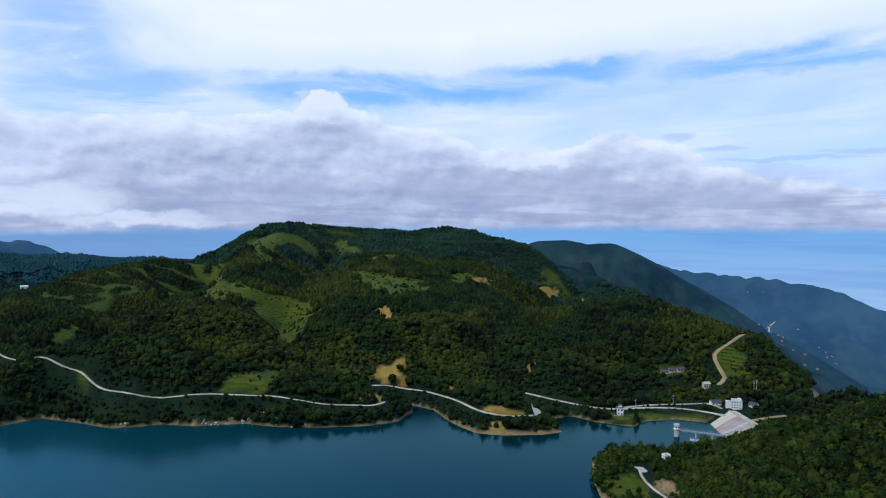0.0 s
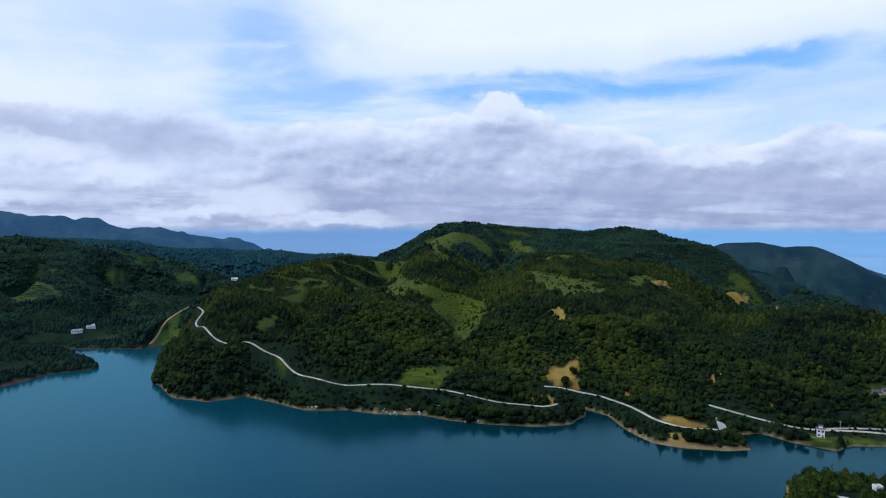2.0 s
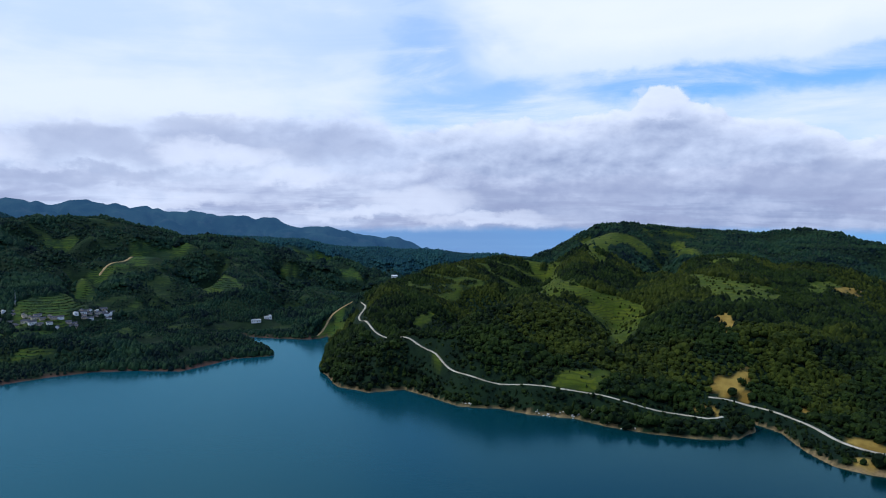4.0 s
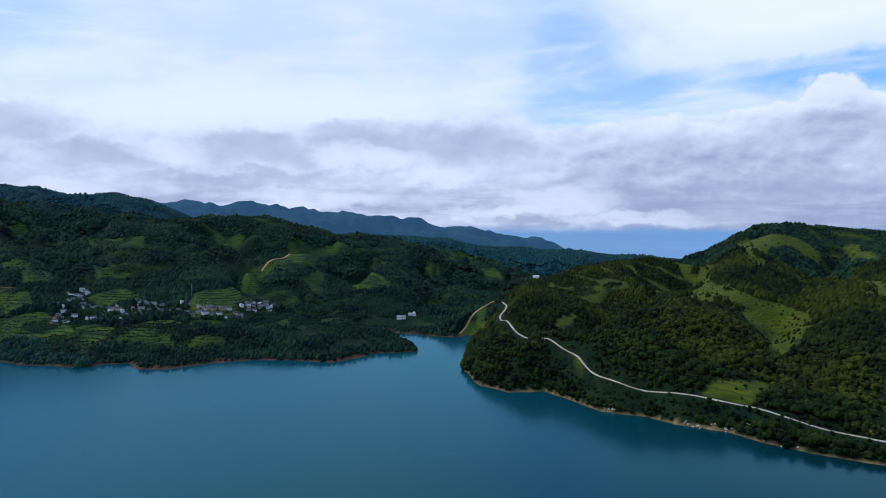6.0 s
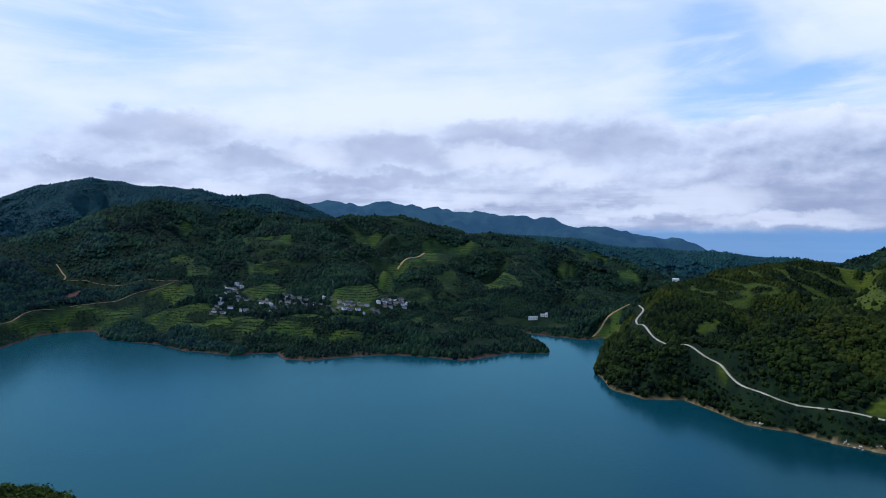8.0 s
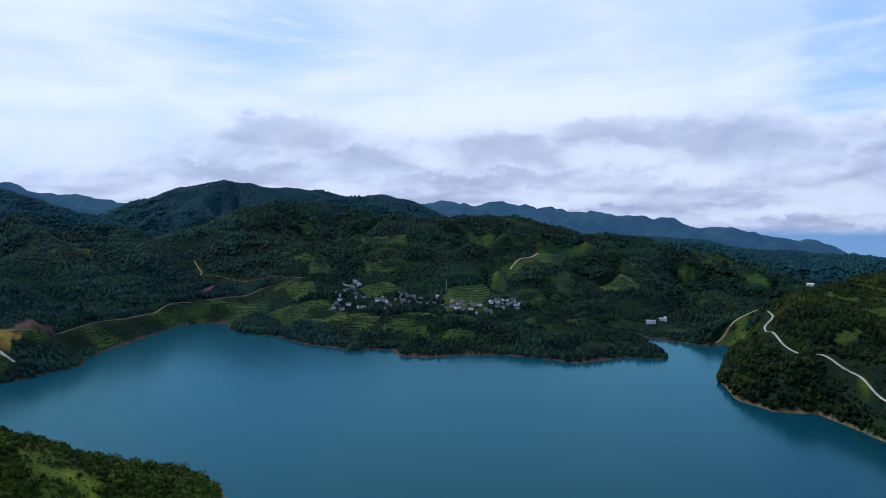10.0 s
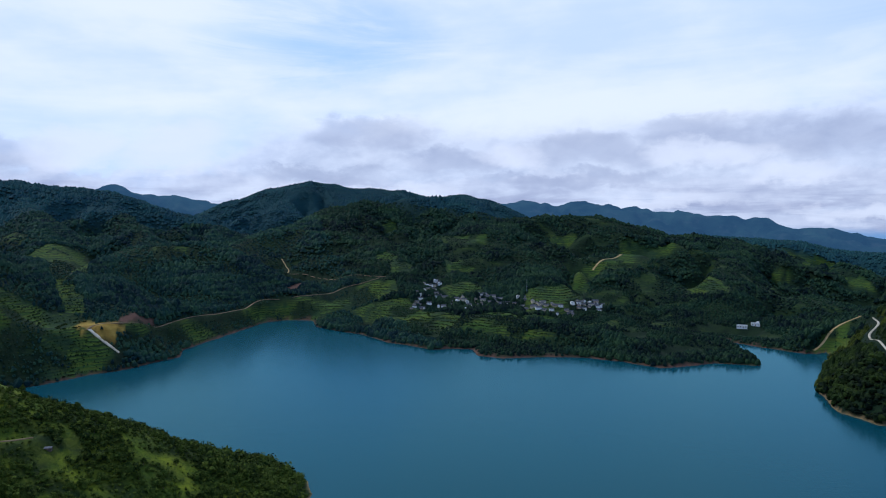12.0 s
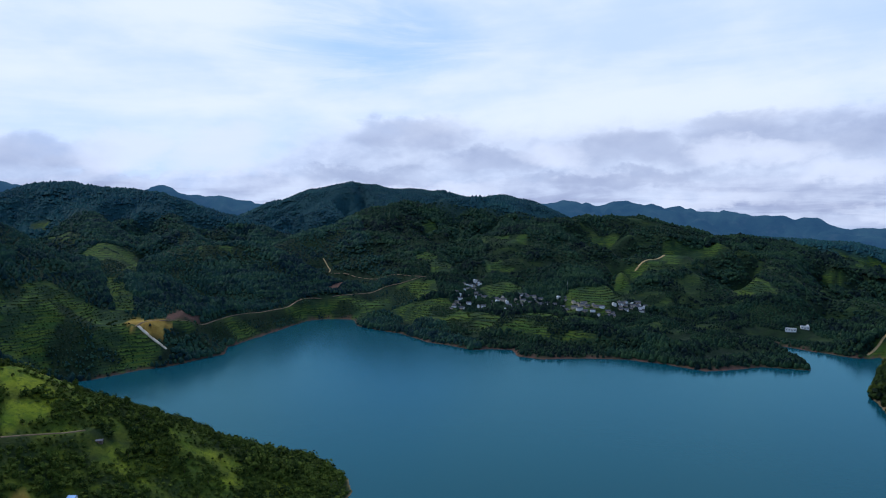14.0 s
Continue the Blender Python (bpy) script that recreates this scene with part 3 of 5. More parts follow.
def terrain(x, y):
    """Height of the bare ground."""
    x, y = np.asarray(x, float), np.asarray(y, float)
    ds = shore_distance(x, y)
    down = (x - 300) - 0.10 * (y - 560)
    low = 2 + 0.10 * np.clip(ds, 0, 150) - np.clip(down * 0.9, 0, 420) * np.clip((y - 380) / 150, 0, 1)
    far = np.hypot(x, y)
    low = np.where(far > 2600, low - np.clip((far - 2600) * 0.12, 0, 400), low)
    z, gap = low, np.full(x.shape, 400.0)
    for crest, fall, round_, *cut in RIDGES:
        r, d = ridge_height(x, y, crest, fall, round_)
        if cut:
            r = r - cut[0] * np.clip(down - 20, 0, 600)
        k = 10.0
        m = np.clip(0.5 + 0.5 * (r - z) / k, 0, 1)
        z = z + (r - z) * m + k * m * (1 - m) * 0.5
        gap = gap + (np.minimum(d, 400) - gap) * m
    rough = np.clip(gap / 120, 0.06, 1)
    z = z + np.clip((far - 2700) / 200, 0, 1) * (3 + 17 * fbm(x, y, 190, 19, 4) + 9 * fbm(x, y, 70, 23, 2) + 4 * fbm(x, y, 32, 24, 1))
    size = np.clip(far / 900, 0.55, 2.0) * (1 + np.clip((far - 1200) / 400, 0, 0.8))
    gully = 1 - 2 * np.abs(fbm(x, y, 210, 5, 4))
    z = z + rough * size * np.minimum(7 * fbm(x, y, 160, 11, 4) - 11 * gully, 3 - 3 * np.clip((far - 900) / 300, 0, 1))
    # side valleys between rounded spurs, away from the shore, the village and the cut tracks
    calm = np.clip((ds - 70) / 90, 0, 1) * np.clip((gap - 40) / 110, 0, 1) * np.clip((2500 - far) / 300, 0, 1)
    for cx, cy, rad in CALM:
        calm = calm * np.clip(np.hypot(x - cx, y - cy) / rad - 0.6, 0, 1)
    spurs = np.abs(fbm(x + 40 * fbm(x, y, 120, 27, 2), y, 300, 25, 2))
    knolls = np.abs(fbm(x, y, 120, 29, 2))
    z = z - calm * np.clip(far / 900, 0.6, 2.0) * (26 * np.clip(1 - spurs / 0.45, 0, 1) ** 1.5 + 9 * np.clip(1 - knolls / 0.4, 0, 1) - 4)
    for line, deep, half in VALLEYS:
        d, _ = line_distance(x, y, line)
        z = z - deep * np.exp(-(d / half) ** 2) * np.clip((ds - 25) / 60, 0, 1)
    land = np.clip(ds, 0, None)
    lid = 1.2 + 0.5 * np.minimum(land, 6) + 0.9 * np.maximum(land - 6, 0)
    z = np.where(land < 400, np.minimum(z, lid), z)
    z = np.where(land < 60, np.maximum(z, np.minimum(0.55 * land, 4 - 0.10 * np.maximum(land - 20, 0))), z)
    return np.where(ds < 0, np.maximum(0.45 * ds, -12), z)


# ---- land cover ----
FIELDS, SCARS, TILLED = [], [], []
FIELDS.append([(274, 680), (295, 686), (297, 670), (293, 643), (293, 625), (289, 613), (276, 621), (273, 639), (274, 656)])
FIELDS.append([(166, 552), (198, 562), (223, 552), (208, 551)])
FIELDS.append([(131, 560), (159, 559), (172, 557), (146, 545)])
FIELDS.append([(107, 425), (122, 427), (124, 417), (125, 390), (99, 398)])
FIELDS.append([(213, 672), (233, 665), (238, 654), (216, 662)])
FIELDS.append([(1145, 1890), (1271, 2015), (1503, 2267), (365, 549), (343, 549)])
FIELDS.append([(-395, 1403), (-311, 1332), (-306, 1327), (-323, 1229), (-296, 1163), (-296, 1124), (-323, 1174), (-361, 1271)])
FIELDS.append([(-437, 1169), (-417, 1179), (-393, 1155), (-324, 1000), (-305, 947), (-266, 800), (-267, 759), (-335, 907), (-351, 987), (-390, 1128), (-418, 1149)])
FIELDS.append([(-314, 968), (-276, 971), (-273, 944), (-247, 935), (-229, 962), (-188, 939), (-130, 796), (-157, 874), (-160, 804), (-160, 779), (-168, 756), (-168, 721), (-152, 647), (-154, 622), (-172, 697), (-211, 826), (-226, 833), (-233, 805), (-252, 899), (-230, 929), (-269, 906), (-295, 927)])
FIELDS.append([(-192, 584), (-177, 590), (-161, 607), (-153, 623), (-146, 589), (-152, 572), (-171, 571), (-188, 568)])
FIELDS.append([(-146, 1072), (-115, 1026), (-69, 983), (-33, 1003), (-19, 961), (-33, 885), (-52, 861), (-52, 790), (-66, 832), (-95, 908), (-131, 954), (-119, 982)])
FIELDS.append([(-128, 1184), (-85, 1212), (-92, 1165), (-116, 1161)])
FIELDS.append([(15, 1091), (54, 1144), (46, 1077), (18, 1036)])
FIELDS.append([(-410, 699), (-419, 762), (-414, 765), (-402, 709)])
FIELDS.append([(-329, 596), (-318, 594), (-307, 577), (-318, 584)])
FIELDS.append([(-224, 1455), (-153, 1267), (-165, 1281), (-211, 1409)])
FIELDS.append([(-461, 866), (-465, 931), (-458, 902), (-447, 845)])
FIELDS.append([(-866, -217), (-875, -186), (-886, -148), (-903, -109), (-895, -80), (-848, -85), (-847, -73), (-827, -48), (-821, -64), (-809, -67), (-778, -111), (-776, -121), (-781, -148), (-779, -167), (-768, -180), (-762, -192)])
FIELDS.append([(-1420, -216), (-1461, -158), (-1493, -144), (-1491, -130), (-1210, -115), (-1026, -115), (-989, -108), (-954, -96), (-915, -88), (-909, -103), (-941, -109), (-982, -121), (-1030, -133), (-1368, -195)])
FIELDS.append([(-1608, -306), (-1557, -257), (-1503, -250), (-1532, -285)])
FIELDS.append([(-1305, -7), (-1294, 36), (-1279, 29), (-1276, -5)])
FIELDS.append([(-1727, -363), (-1738, -348), (-1704, -334), (-1708, -353)])
FIELDS.append([(-872, -44), (-917, -5), (-978, 39), (-1045, 91), (-1103, 131), (-1121, 170), (-1130, 249), (-1133, 299), (-1101, 291), (-1087, 239), (-1068, 235), (-1103, 167), (-1059, 126), (-998, 78), (-965, 60), (-933, 37), (-919, 15), (-926, 12), (-878, -25)])
FIELDS.append([(-443, -112), (-445, -101), (-444, -94), (-433, -91), (-428, -98), (-429, -109)])
FIELDS.append([(-424, -108), (-424, -94), (-429, -82), (-422, -82), (-411, -89), (-405, -93), (-397, -101)])
FIELDS.append([(-779, -152), (-777, -137), (-457, -85), (-444, -91)])
FIELDS.append([(-1345, 569), (-1344, 615), (-1301, 602), (-1310, 567)])
FIELDS.append([(-1522, 485), (-1522, 506), (-1516, 504), (-1506, 482)])
FIELDS.append([(-1148, 308), (-1140, 344), (-1127, 370), (-1081, 364), (-1078, 343), (-1090, 320), (-1097, 304)])
FIELDS.append([(-1078, 295), (-1042, 367), (-1007, 372), (-975, 404), (-948, 420), (-850, 397), (-882, 373), (-932, 336), (-1036, 304)])
FIELDS.append([(-916, 388), (-930, 486), (-887, 552), (-784, 443), (-746, 464), (-768, 434), (-796, 416), (-856, 379)])
FIELDS.append([(-1112, 466), (-1081, 522), (-1023, 495), (-1058, 457)])
FIELDS.append([(-1018, 590), (-994, 630), (-1043, 718), (-1017, 696), (-900, 608), (-895, 588), (-920, 531)])
FIELDS.append([(-1117, 755), (-1099, 777), (-1089, 772), (-1047, 711)])
FIELDS.append([(-1094, 780), (-1082, 832), (-1186, 918), (-1164, 945), (-1137, 1005), (-1136, 997), (-1151, 951), (-1061, 850), (-1089, 919), (-1052, 826), (-1064, 793)])
FIELDS.append([(-1037, 961), (-889, 897), (-865, 879), (-927, 869)])
FIELDS.append([(-1036, 1194), (-1017, 1203), (-1016, 1195)])
FIELDS.append([(-1126, 1262), (-1102, 1328), (-1051, 1373), (-1029, 1281)])
FIELDS.append([(-1003, 1310), (-947, 1319), (-900, 1296), (-924, 1287), (-974, 1303)])
FIELDS.append([(-600, 779), (-591, 798), (-521, 705), (-587, 744)])
FIELDS.append([(-1299, 809), (-1280, 850), (-1273, 838), (-1288, 809)])
FIELDS.append([(-1346, 611), (-1315, 642), (-1280, 619), (-1293, 593)])
FIELDS.append([(-1262, 392), (-1270, 427), (-1235, 413), (-1223, 382)])
FIELDS.append([(-1236, 525), (-1195, 577), (-1173, 560), (-1192, 518)])
FIELDS.append([(-1200, 403), (-1239, 443), (-1172, 413), (-1170, 395)])
SCARS.append([(-77, 770), (-68, 784), (-52, 749), (-51, 725), (-67, 710), (-63, 739)])
SCARS.append([(-67, 623), (-64, 640), (-51, 652), (-38, 679), (-34, 672), (-35, 621), (-54, 615)])
SCARS.append([(74, 636), (83, 663), (95, 659), (87, 627), (75, 608)])
SCARS.append([(37, 537), (46, 537), (47, 518), (36, 520)])
SCARS.append([(-91, 586), (-72, 596), (-53, 599), (-54, 583)])
SCARS.append([(122, 607), (129, 612), (127, 599), (120, 597)])
SCARS.append([(145, 598), (153, 607), (149, 585), (143, 585)])
SCARS.append([(181, 1298), (231, 1337), (231, 1331), (166, 1196)])
SCARS.append([(51, 1119), (89, 1168), (80, 1117), (51, 1096)])
SCARS.append([(6, 628), (10, 625), (10, 607), (6, 609)])
SCARS.append([(32, 569), (56, 574), (71, 568), (67, 557), (41, 558)])
SCARS.append([(44, 1097), (83, 1122), (78, 1106), (49, 1081)])
SCARS.append([(183, 1314), (233, 1337), (230, 1329), (167, 1196)])
SCARS.append([(254, 1240), (260, 1208), (254, 1201), (251, 1233)])
SCARS.append([(-414, -57), (-426, -41), (-416, -44), (-411, -54)])
SCARS.append([(-894, -92), (-878, -44), (-869, -38), (-856, -52), (-849, -43), (-840, -54), (-849, -70), (-844, -86)])
SCARS.append([(-358, -92), (-363, -80), (-360, -73), (-353, -91)])
TILLED.append([(129, 412), (142, 401), (139, 385), (128, 398)])
TILLED.append([(320, 587), (1054, 1870), (327, 569), (317, 570)])
TILLED.append([(-1172, 166), (-1204, 213), (-1263, 284), (-1259, 278), (-1185, 220)])
TILLED.append([(-895, -51), (-930, -12), (-921, -12), (-876, -44)])


def plot_mask(x, y, wob=0.0):
    """1 inside the fields, with soft uneven edges; the far ones reach a little under the trees before them."""
    g, reach_ = np.zeros(x.shape), np.clip((np.hypot(x, y) - 700) / 60, 0, 9)
    for poly in FIELDS:
        d, _ = line_distance(x, y, poly, True)
        g = np.maximum(g, np.clip((np.where(inside(x, y, poly), d, -d) + 5 * wob + reach_) / 5 + 0.5, 0, 1))
    return g


def stand_depth(x, y):
    """How far inside its stand of planted trees a place lies: 0 on the lanes between stands, about 1 in the middle."""
    bend = 30 * fbm(x, y, 90, 57, 2)
    across = np.where(x > -560, 0.42 * x + bend, 0.34 * x + 0.39 * y + bend)
    along = np.where(x > -560, y + 0.2 * x + bend, 0.66 * y - 0.75 * x + bend)
    return np.abs(fbm(across, along, 120, 51, 3))


def lane_width(x, y):
    """Wide grassy lanes on the big hill, narrow ones on the western hills, none in the closed woods."""
    open_ = np.clip((fbm(x, y, 380, 52, 2) + 0.45) / 0.3, 0, 1)
    big = ((x > -560) & (x < 130)) * np.clip((y - 800) / 250, 0, 1)
    return open_ * np.where(big > 0, 0.05 + 0.12 * big * np.clip((1450 - y) / 300, 0.12, 1), np.where(y > 560, 0.10, 0.045))


def cover_at(x, y, z):
    """Shares of grass, bare earth and shore bank on the ground."""
    ds = shore_distance(x, y)
    wob = fbm(x, y, 30, 41, 3)
    g = plot_mask(x, y, 0.7 * wob + 0.4 * fbm(x, y, 11, 42, 2))
    clump = np.clip((fbm(x, y, 26, 44, 2) - 0.72) / 0.12, 0, 1) * ((x > -600) & (x < 150))
    shrubs = np.clip((fbm(x, y, 44, 45, 3) - np.where(y < 60, -0.05, 0.2)) / 0.2, 0, 1) * (x < -600)
    g = g * (1 - clump) * (1 - 0.9 * shrubs)
    # grassy alleys and glades between stands on the upper slopes
    glade = np.clip((lane_width(x, y) - stand_depth(x, y)) / 0.05, 0, 1)
    high_up = np.clip((np.hypot(x, y) - 820) / 200, 0, 1) * np.clip((1700 - np.hypot(x, y)) / 80, 0, 1) * np.clip(ds / 60 - 1, 0, 1)
    g = np.maximum(g, np.where(x > -560, 0.8, 0.42) * glade * high_up)
    hill = ((x > -560) & (x < -300) & (y < 110)) * np.clip(0.42 + 0.55 * fbm(x, y, 34, 61, 3) + 0.3 * fbm(x, y, 7, 63, 2), 0.1, 0.9)
    g = np.maximum(g, hill)
    soil = np.zeros(x.shape)
    for poly in SCARS:
        d, _ = line_distance(x, y, poly, True)
        s = np.where(inside(x, y, poly), d, -d) + 3 * wob - 9 * np.clip(fbm(x, y, 13, 47, 2) - 0.12, 0, 1)
        soil = np.maximum(soil, np.clip(s / 2 + 0.5, 0, 1))
    bank = np.clip((1.45 + 1.2 * fbm(x, y, 60, 43, 3) - z) / 0.8, 0, 1) * (ds < 22)
    for poly in TILLED:
        d, _ = line_distance(x, y, poly, True)
        s = np.where(inside(x, y, poly), d, -d) + 3 * wob
        bank = np.maximum(bank, np.clip(s / 3 + 0.5, 0, 1))
    return g, soil, bank


# ---- roads: centre lines in plan ----
SHORE_ROAD_W = [(-560, 809), (-531, 780), (-523, 758), (-516, 742), (-489, 700), (-435, 645), (-398, 629), (-345, 598), (-322, 595), (-309, 583),
                (-288, 569), (-260, 559), (-228, 563), (-194, 562), (-162, 568), (-135, 562), (-108, 572), (-80, 578), (-60, 573), (-51, 584)]
SHORE_ROAD_S = [(-65, 611), (-44, 614), (-23, 614), (-2, 602), (18, 576), (27, 563), (45, 554), (75, 553)]
SHORE_ROAD_E = [(73, 590), (97, 582), (125, 577), (149, 573), (184, 577), (211, 572), (236, 552)]
UPPER_LANE = [(154, 578), (182, 588), (213, 591), (238, 596), (241, 583), (243, 560)]
DIRT_TRACK = [(322, 717), (301, 693), (277, 682), (272, 673), (270, 650), (271, 639), (259, 629)]
HILL_ROAD = [(-1345, 235), (-1296, 282), (-1185, 330), (-1149, 374)]
HILL_TOP = [(-1418, 231), (-1402, 235), (-1364, 237), (-1351, 231)]
BAY_ROAD = [(-852, -79), (-878, -70), (-872, -50), (-887, -25), (-971, 24), (-1026, 65), (-1062, 96), (-1091, 117), (-1128, 139), (-1133, 154), (-1138, 182), (-1136, 221), (-1154, 254), (-1166, 287), (-1163, 307), (-1156, 331), (-1152, 362)]
RAMP = [(-853, -76), (-842, -61), (-835, -45)]
RIDGE_TRACK = [(-1096, 770), (-1099, 783), (-1107, 834), (-1117, 856)]
INLET_TRACK = [(-588, 743), (-597, 777), (-600, 787), (-595, 804), (-582, 818)]
NEAR_PATH = [(126, 426), (124, 412), (127, 396), (131, 384)]
NEAR_TRACK = [(-391, -100), (-401, -87), (-405, -75), (-413, -65)]
DAM_ACCESS = [(251, 543), (271, 551), (284, 553)]
VALLEY_ROAD = [(1000, 2130), (1060, 2230), (1110, 2330), (1230, 2500), (1287, 2660), (1333, 2714), (1380, 2709)]
ROADS = [(SHORE_ROAD_W, 2.3, "pale", "narrow pale concrete road winding along the wooded shore"),
         (SHORE_ROAD_S, 2.9, "pale", "narrow pale concrete road below an ochre earth scar"),
         (SHORE_ROAD_E, 3.2, "pale", "narrow pale concrete road leading to the dam"),
         (UPPER_LANE, 2.6, "pale", "pale lane above the dam grass bank"),
         (DIRT_TRACK, 4.0, "dirt", "ochre dirt track beside terraced plots"),
         (HILL_ROAD, 2.6, "brown", "dirt road cut into the hillside"),
         (HILL_TOP, 2.2, "dirt", "pale track climbing the spur above the bay"),
         (BAY_ROAD, 2.4, "brown", "brown dirt road round the bay"),
         (RAMP, 4.5, "pale", "straight white concrete ramp down the bank"),
         (RIDGE_TRACK, 5.0, "dirt", "ochre dirt track climbing a green field"),
         (INLET_TRACK, 3.0, "dirt", "pale track beside the inlet field"),
         (NEAR_PATH, 1.7, "pale", "pale footpath over a grassy bank"),
         (NEAR_TRACK, 1.5, "brown", "brown earth track through bushes"),
         (VALLEY_ROAD, 6.0, "pale", "pale road winding through the far valley"),
         (DAM_ACCESS, 3.5, "dirt", "dirt road leaving the dam crest")]


def road_line(points, gap=7.0):
    """Even steps along a smoothed centre line, with an eased height."""
    p = np.array(points, float)
    for _ in range(2):
        cut = np.stack([p[:-1] * 0.75 + p[1:] * 0.25, p[:-1] * 0.25 + p[1:] * 0.75], 1).reshape(-1, 2)
        p = np.vstack([p[:1], cut, p[-1:]])
    run = np.concatenate([[0], np.cumsum(np.hypot(*np.diff(p, axis=0).T))])
    at = np.linspace(0, run[-1], max(3, int(run[-1] / gap)))
    x, y = np.interp(at, run, p[:, 0]), np.interp(at, run, p[:, 1])
    z = terrain(x, y)
    z = np.where(z > -5, np.maximum(z, 2.5), z)
    for _ in range(4):
        z = np.concatenate([z[:1], (z[:-2] + 2 * z[1:-1] + z[2:]) / 4, z[-1:]])
    return np.stack([x, y, z], -1)


ROAD_LINES = [road_line(r[0]) for r in ROADS]


def ground_at(x, y):
    """Height of the ground with the road benches cut into it."""
    x, y = np.asarray(x, float), np.asarray(y, float)
    z = terrain(x, y)
    for line in ROAD_LINES:
        box = (x > line[:, 0].min() - 12) & (x < line[:, 0].max() + 12) & (y > line[:, 1].min() - 12) & (y < line[:, 1].max() + 12)
        if not box.any():
            continue
        d, h = line_distance(x[box], y[box], line)
        w = np.clip((9 - d) / 5.5, 0, 1)
        z[box] += (h - z[box]) * w * w * (3 - 2 * w)
    yard = inside(x, y, [(212, 548), (243, 563), (262, 556), (262, 500), (206, 490)])
    return np.where(yard, np.minimum(z, -3.0), z)


def road_gap(x, y):
    best = np.full(np.shape(x), 1e9)
    for line in ROAD_LINES:
        box = (x > line[:, 0].min() - 20) & (x < line[:, 0].max() + 20) & (y > line[:, 1].min() - 20) & (y < line[:, 1].max() + 20)
        if box.any():
            best[box] = np.minimum(best[box], line_distance(x[box], y[box], line)[0])
    return best



CLEAR = []


# ---- ground sheet ----
def mesh_object(name, verts, faces, mat, smooth=True):
    me = bpy.data.meshes.new(name)
    verts, faces = np.asarray(verts, np.float32), np.asarray(faces, np.int32)
    n, k = faces.shape
    me.vertices.add(len(verts)); me.vertices.foreach_set("co", verts.ravel())
    me.loops.add(n * k); me.loops.foreach_set("vertex_index", faces.ravel())
    me.polygons.add(n); me.polygons.foreach_set("loop_start", np.arange(0, n * k, k, dtype=np.int32))
    me.polygons.foreach_set("use_smooth", np.full(n, smooth))
    me.update(calc_edges=True)
    me.materials.append(mat)
    return new(name, me)


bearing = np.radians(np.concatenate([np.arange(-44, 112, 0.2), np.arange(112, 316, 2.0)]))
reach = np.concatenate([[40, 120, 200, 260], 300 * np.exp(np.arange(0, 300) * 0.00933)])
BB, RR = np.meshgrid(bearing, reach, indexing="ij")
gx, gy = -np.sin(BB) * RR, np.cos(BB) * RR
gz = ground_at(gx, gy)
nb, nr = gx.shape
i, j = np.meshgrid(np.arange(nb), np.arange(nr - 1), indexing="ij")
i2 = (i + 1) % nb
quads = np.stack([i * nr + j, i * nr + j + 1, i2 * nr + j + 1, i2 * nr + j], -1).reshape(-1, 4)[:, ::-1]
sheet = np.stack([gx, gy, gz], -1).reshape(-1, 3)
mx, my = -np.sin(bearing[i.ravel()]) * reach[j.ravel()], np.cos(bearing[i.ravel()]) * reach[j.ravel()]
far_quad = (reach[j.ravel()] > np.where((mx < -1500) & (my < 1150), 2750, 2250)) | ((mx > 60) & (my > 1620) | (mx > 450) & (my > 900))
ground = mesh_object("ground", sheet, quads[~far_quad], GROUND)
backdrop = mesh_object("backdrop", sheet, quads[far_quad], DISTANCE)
tagged(backdrop, "distant hazy blue mountain ridges", "backdrop", kind="structure")
g, s, k = cover_at(gx, gy, gz)
attr = ground.data.color_attributes.new("cover", "FLOAT_COLOR", "POINT")
attr.data.foreach_set("color", np.stack([g, s, k, np.ones_like(g)], -1).astype(np.float32).ravel())
tagged(ground, "hilly ground with woods, green fields and bare earth banks", "ground", kind="structure")

bm = bmesh.new()
grown = LAKE
bm.faces.new([bm.verts.new((p[0], p[1], 0)) for p in grown])
bmesh.ops.triangulate(bm, faces=bm.faces[:])
for f in bm.faces:
    f.normal_update()
    if f.normal.z < 0:
        f.normal_flip()
me = bpy.data.meshes.new("water")
bm.to_mesh(me)
bm.free()
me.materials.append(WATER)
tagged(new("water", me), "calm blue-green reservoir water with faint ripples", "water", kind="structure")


# ---- building kit ----
def part(name, bm, mat, parent, label=""):
    """Links a bmesh as one mesh object under a thing or a part."""
    me = bpy.data.meshes.new(name)
    bm.normal_update()
    bm.to_mesh(me)
    bm.free()
    me.materials.append(mat)
    ob = new(name, me)
    ob.parent = parent
    if label:
        ob["label"] = label
    return ob


def box(x0, x1, y0, y1, z0, z1, bm=None, bevel=0.0):
    bm = bm or bmesh.new()
    made = bmesh.ops.create_cube(bm, size=1.0, matrix=Matrix.LocRotScale(((x0 + x1) / 2, (y0 + y1) / 2, (z0 + z1) / 2), None, (x1 - x0, y1 - y0, z1 - z0)))
    if bevel:
        edges = {e for v in made["verts"] for e in v.link_edges}
        bmesh.ops.bevel(bm, geom=list(edges), offset=bevel, segments=1, affect="EDGES")
    return bm


def tube(p, q, r0, r1=None, sides=10, bm=None):
    bm = bm or bmesh.new()
    p, q = Vector(p), Vector(q)
    m = Matrix.Translation((p + q) / 2) @ (q - p).to_track_quat("Z", "Y").to_matrix().to_4x4()
    bmesh.ops.create_cone(bm, cap_ends=True, segments=sides, radius1=r0, radius2=r0 if r1 is None else r1, depth=(q - p).length, matrix=m)
    return bm


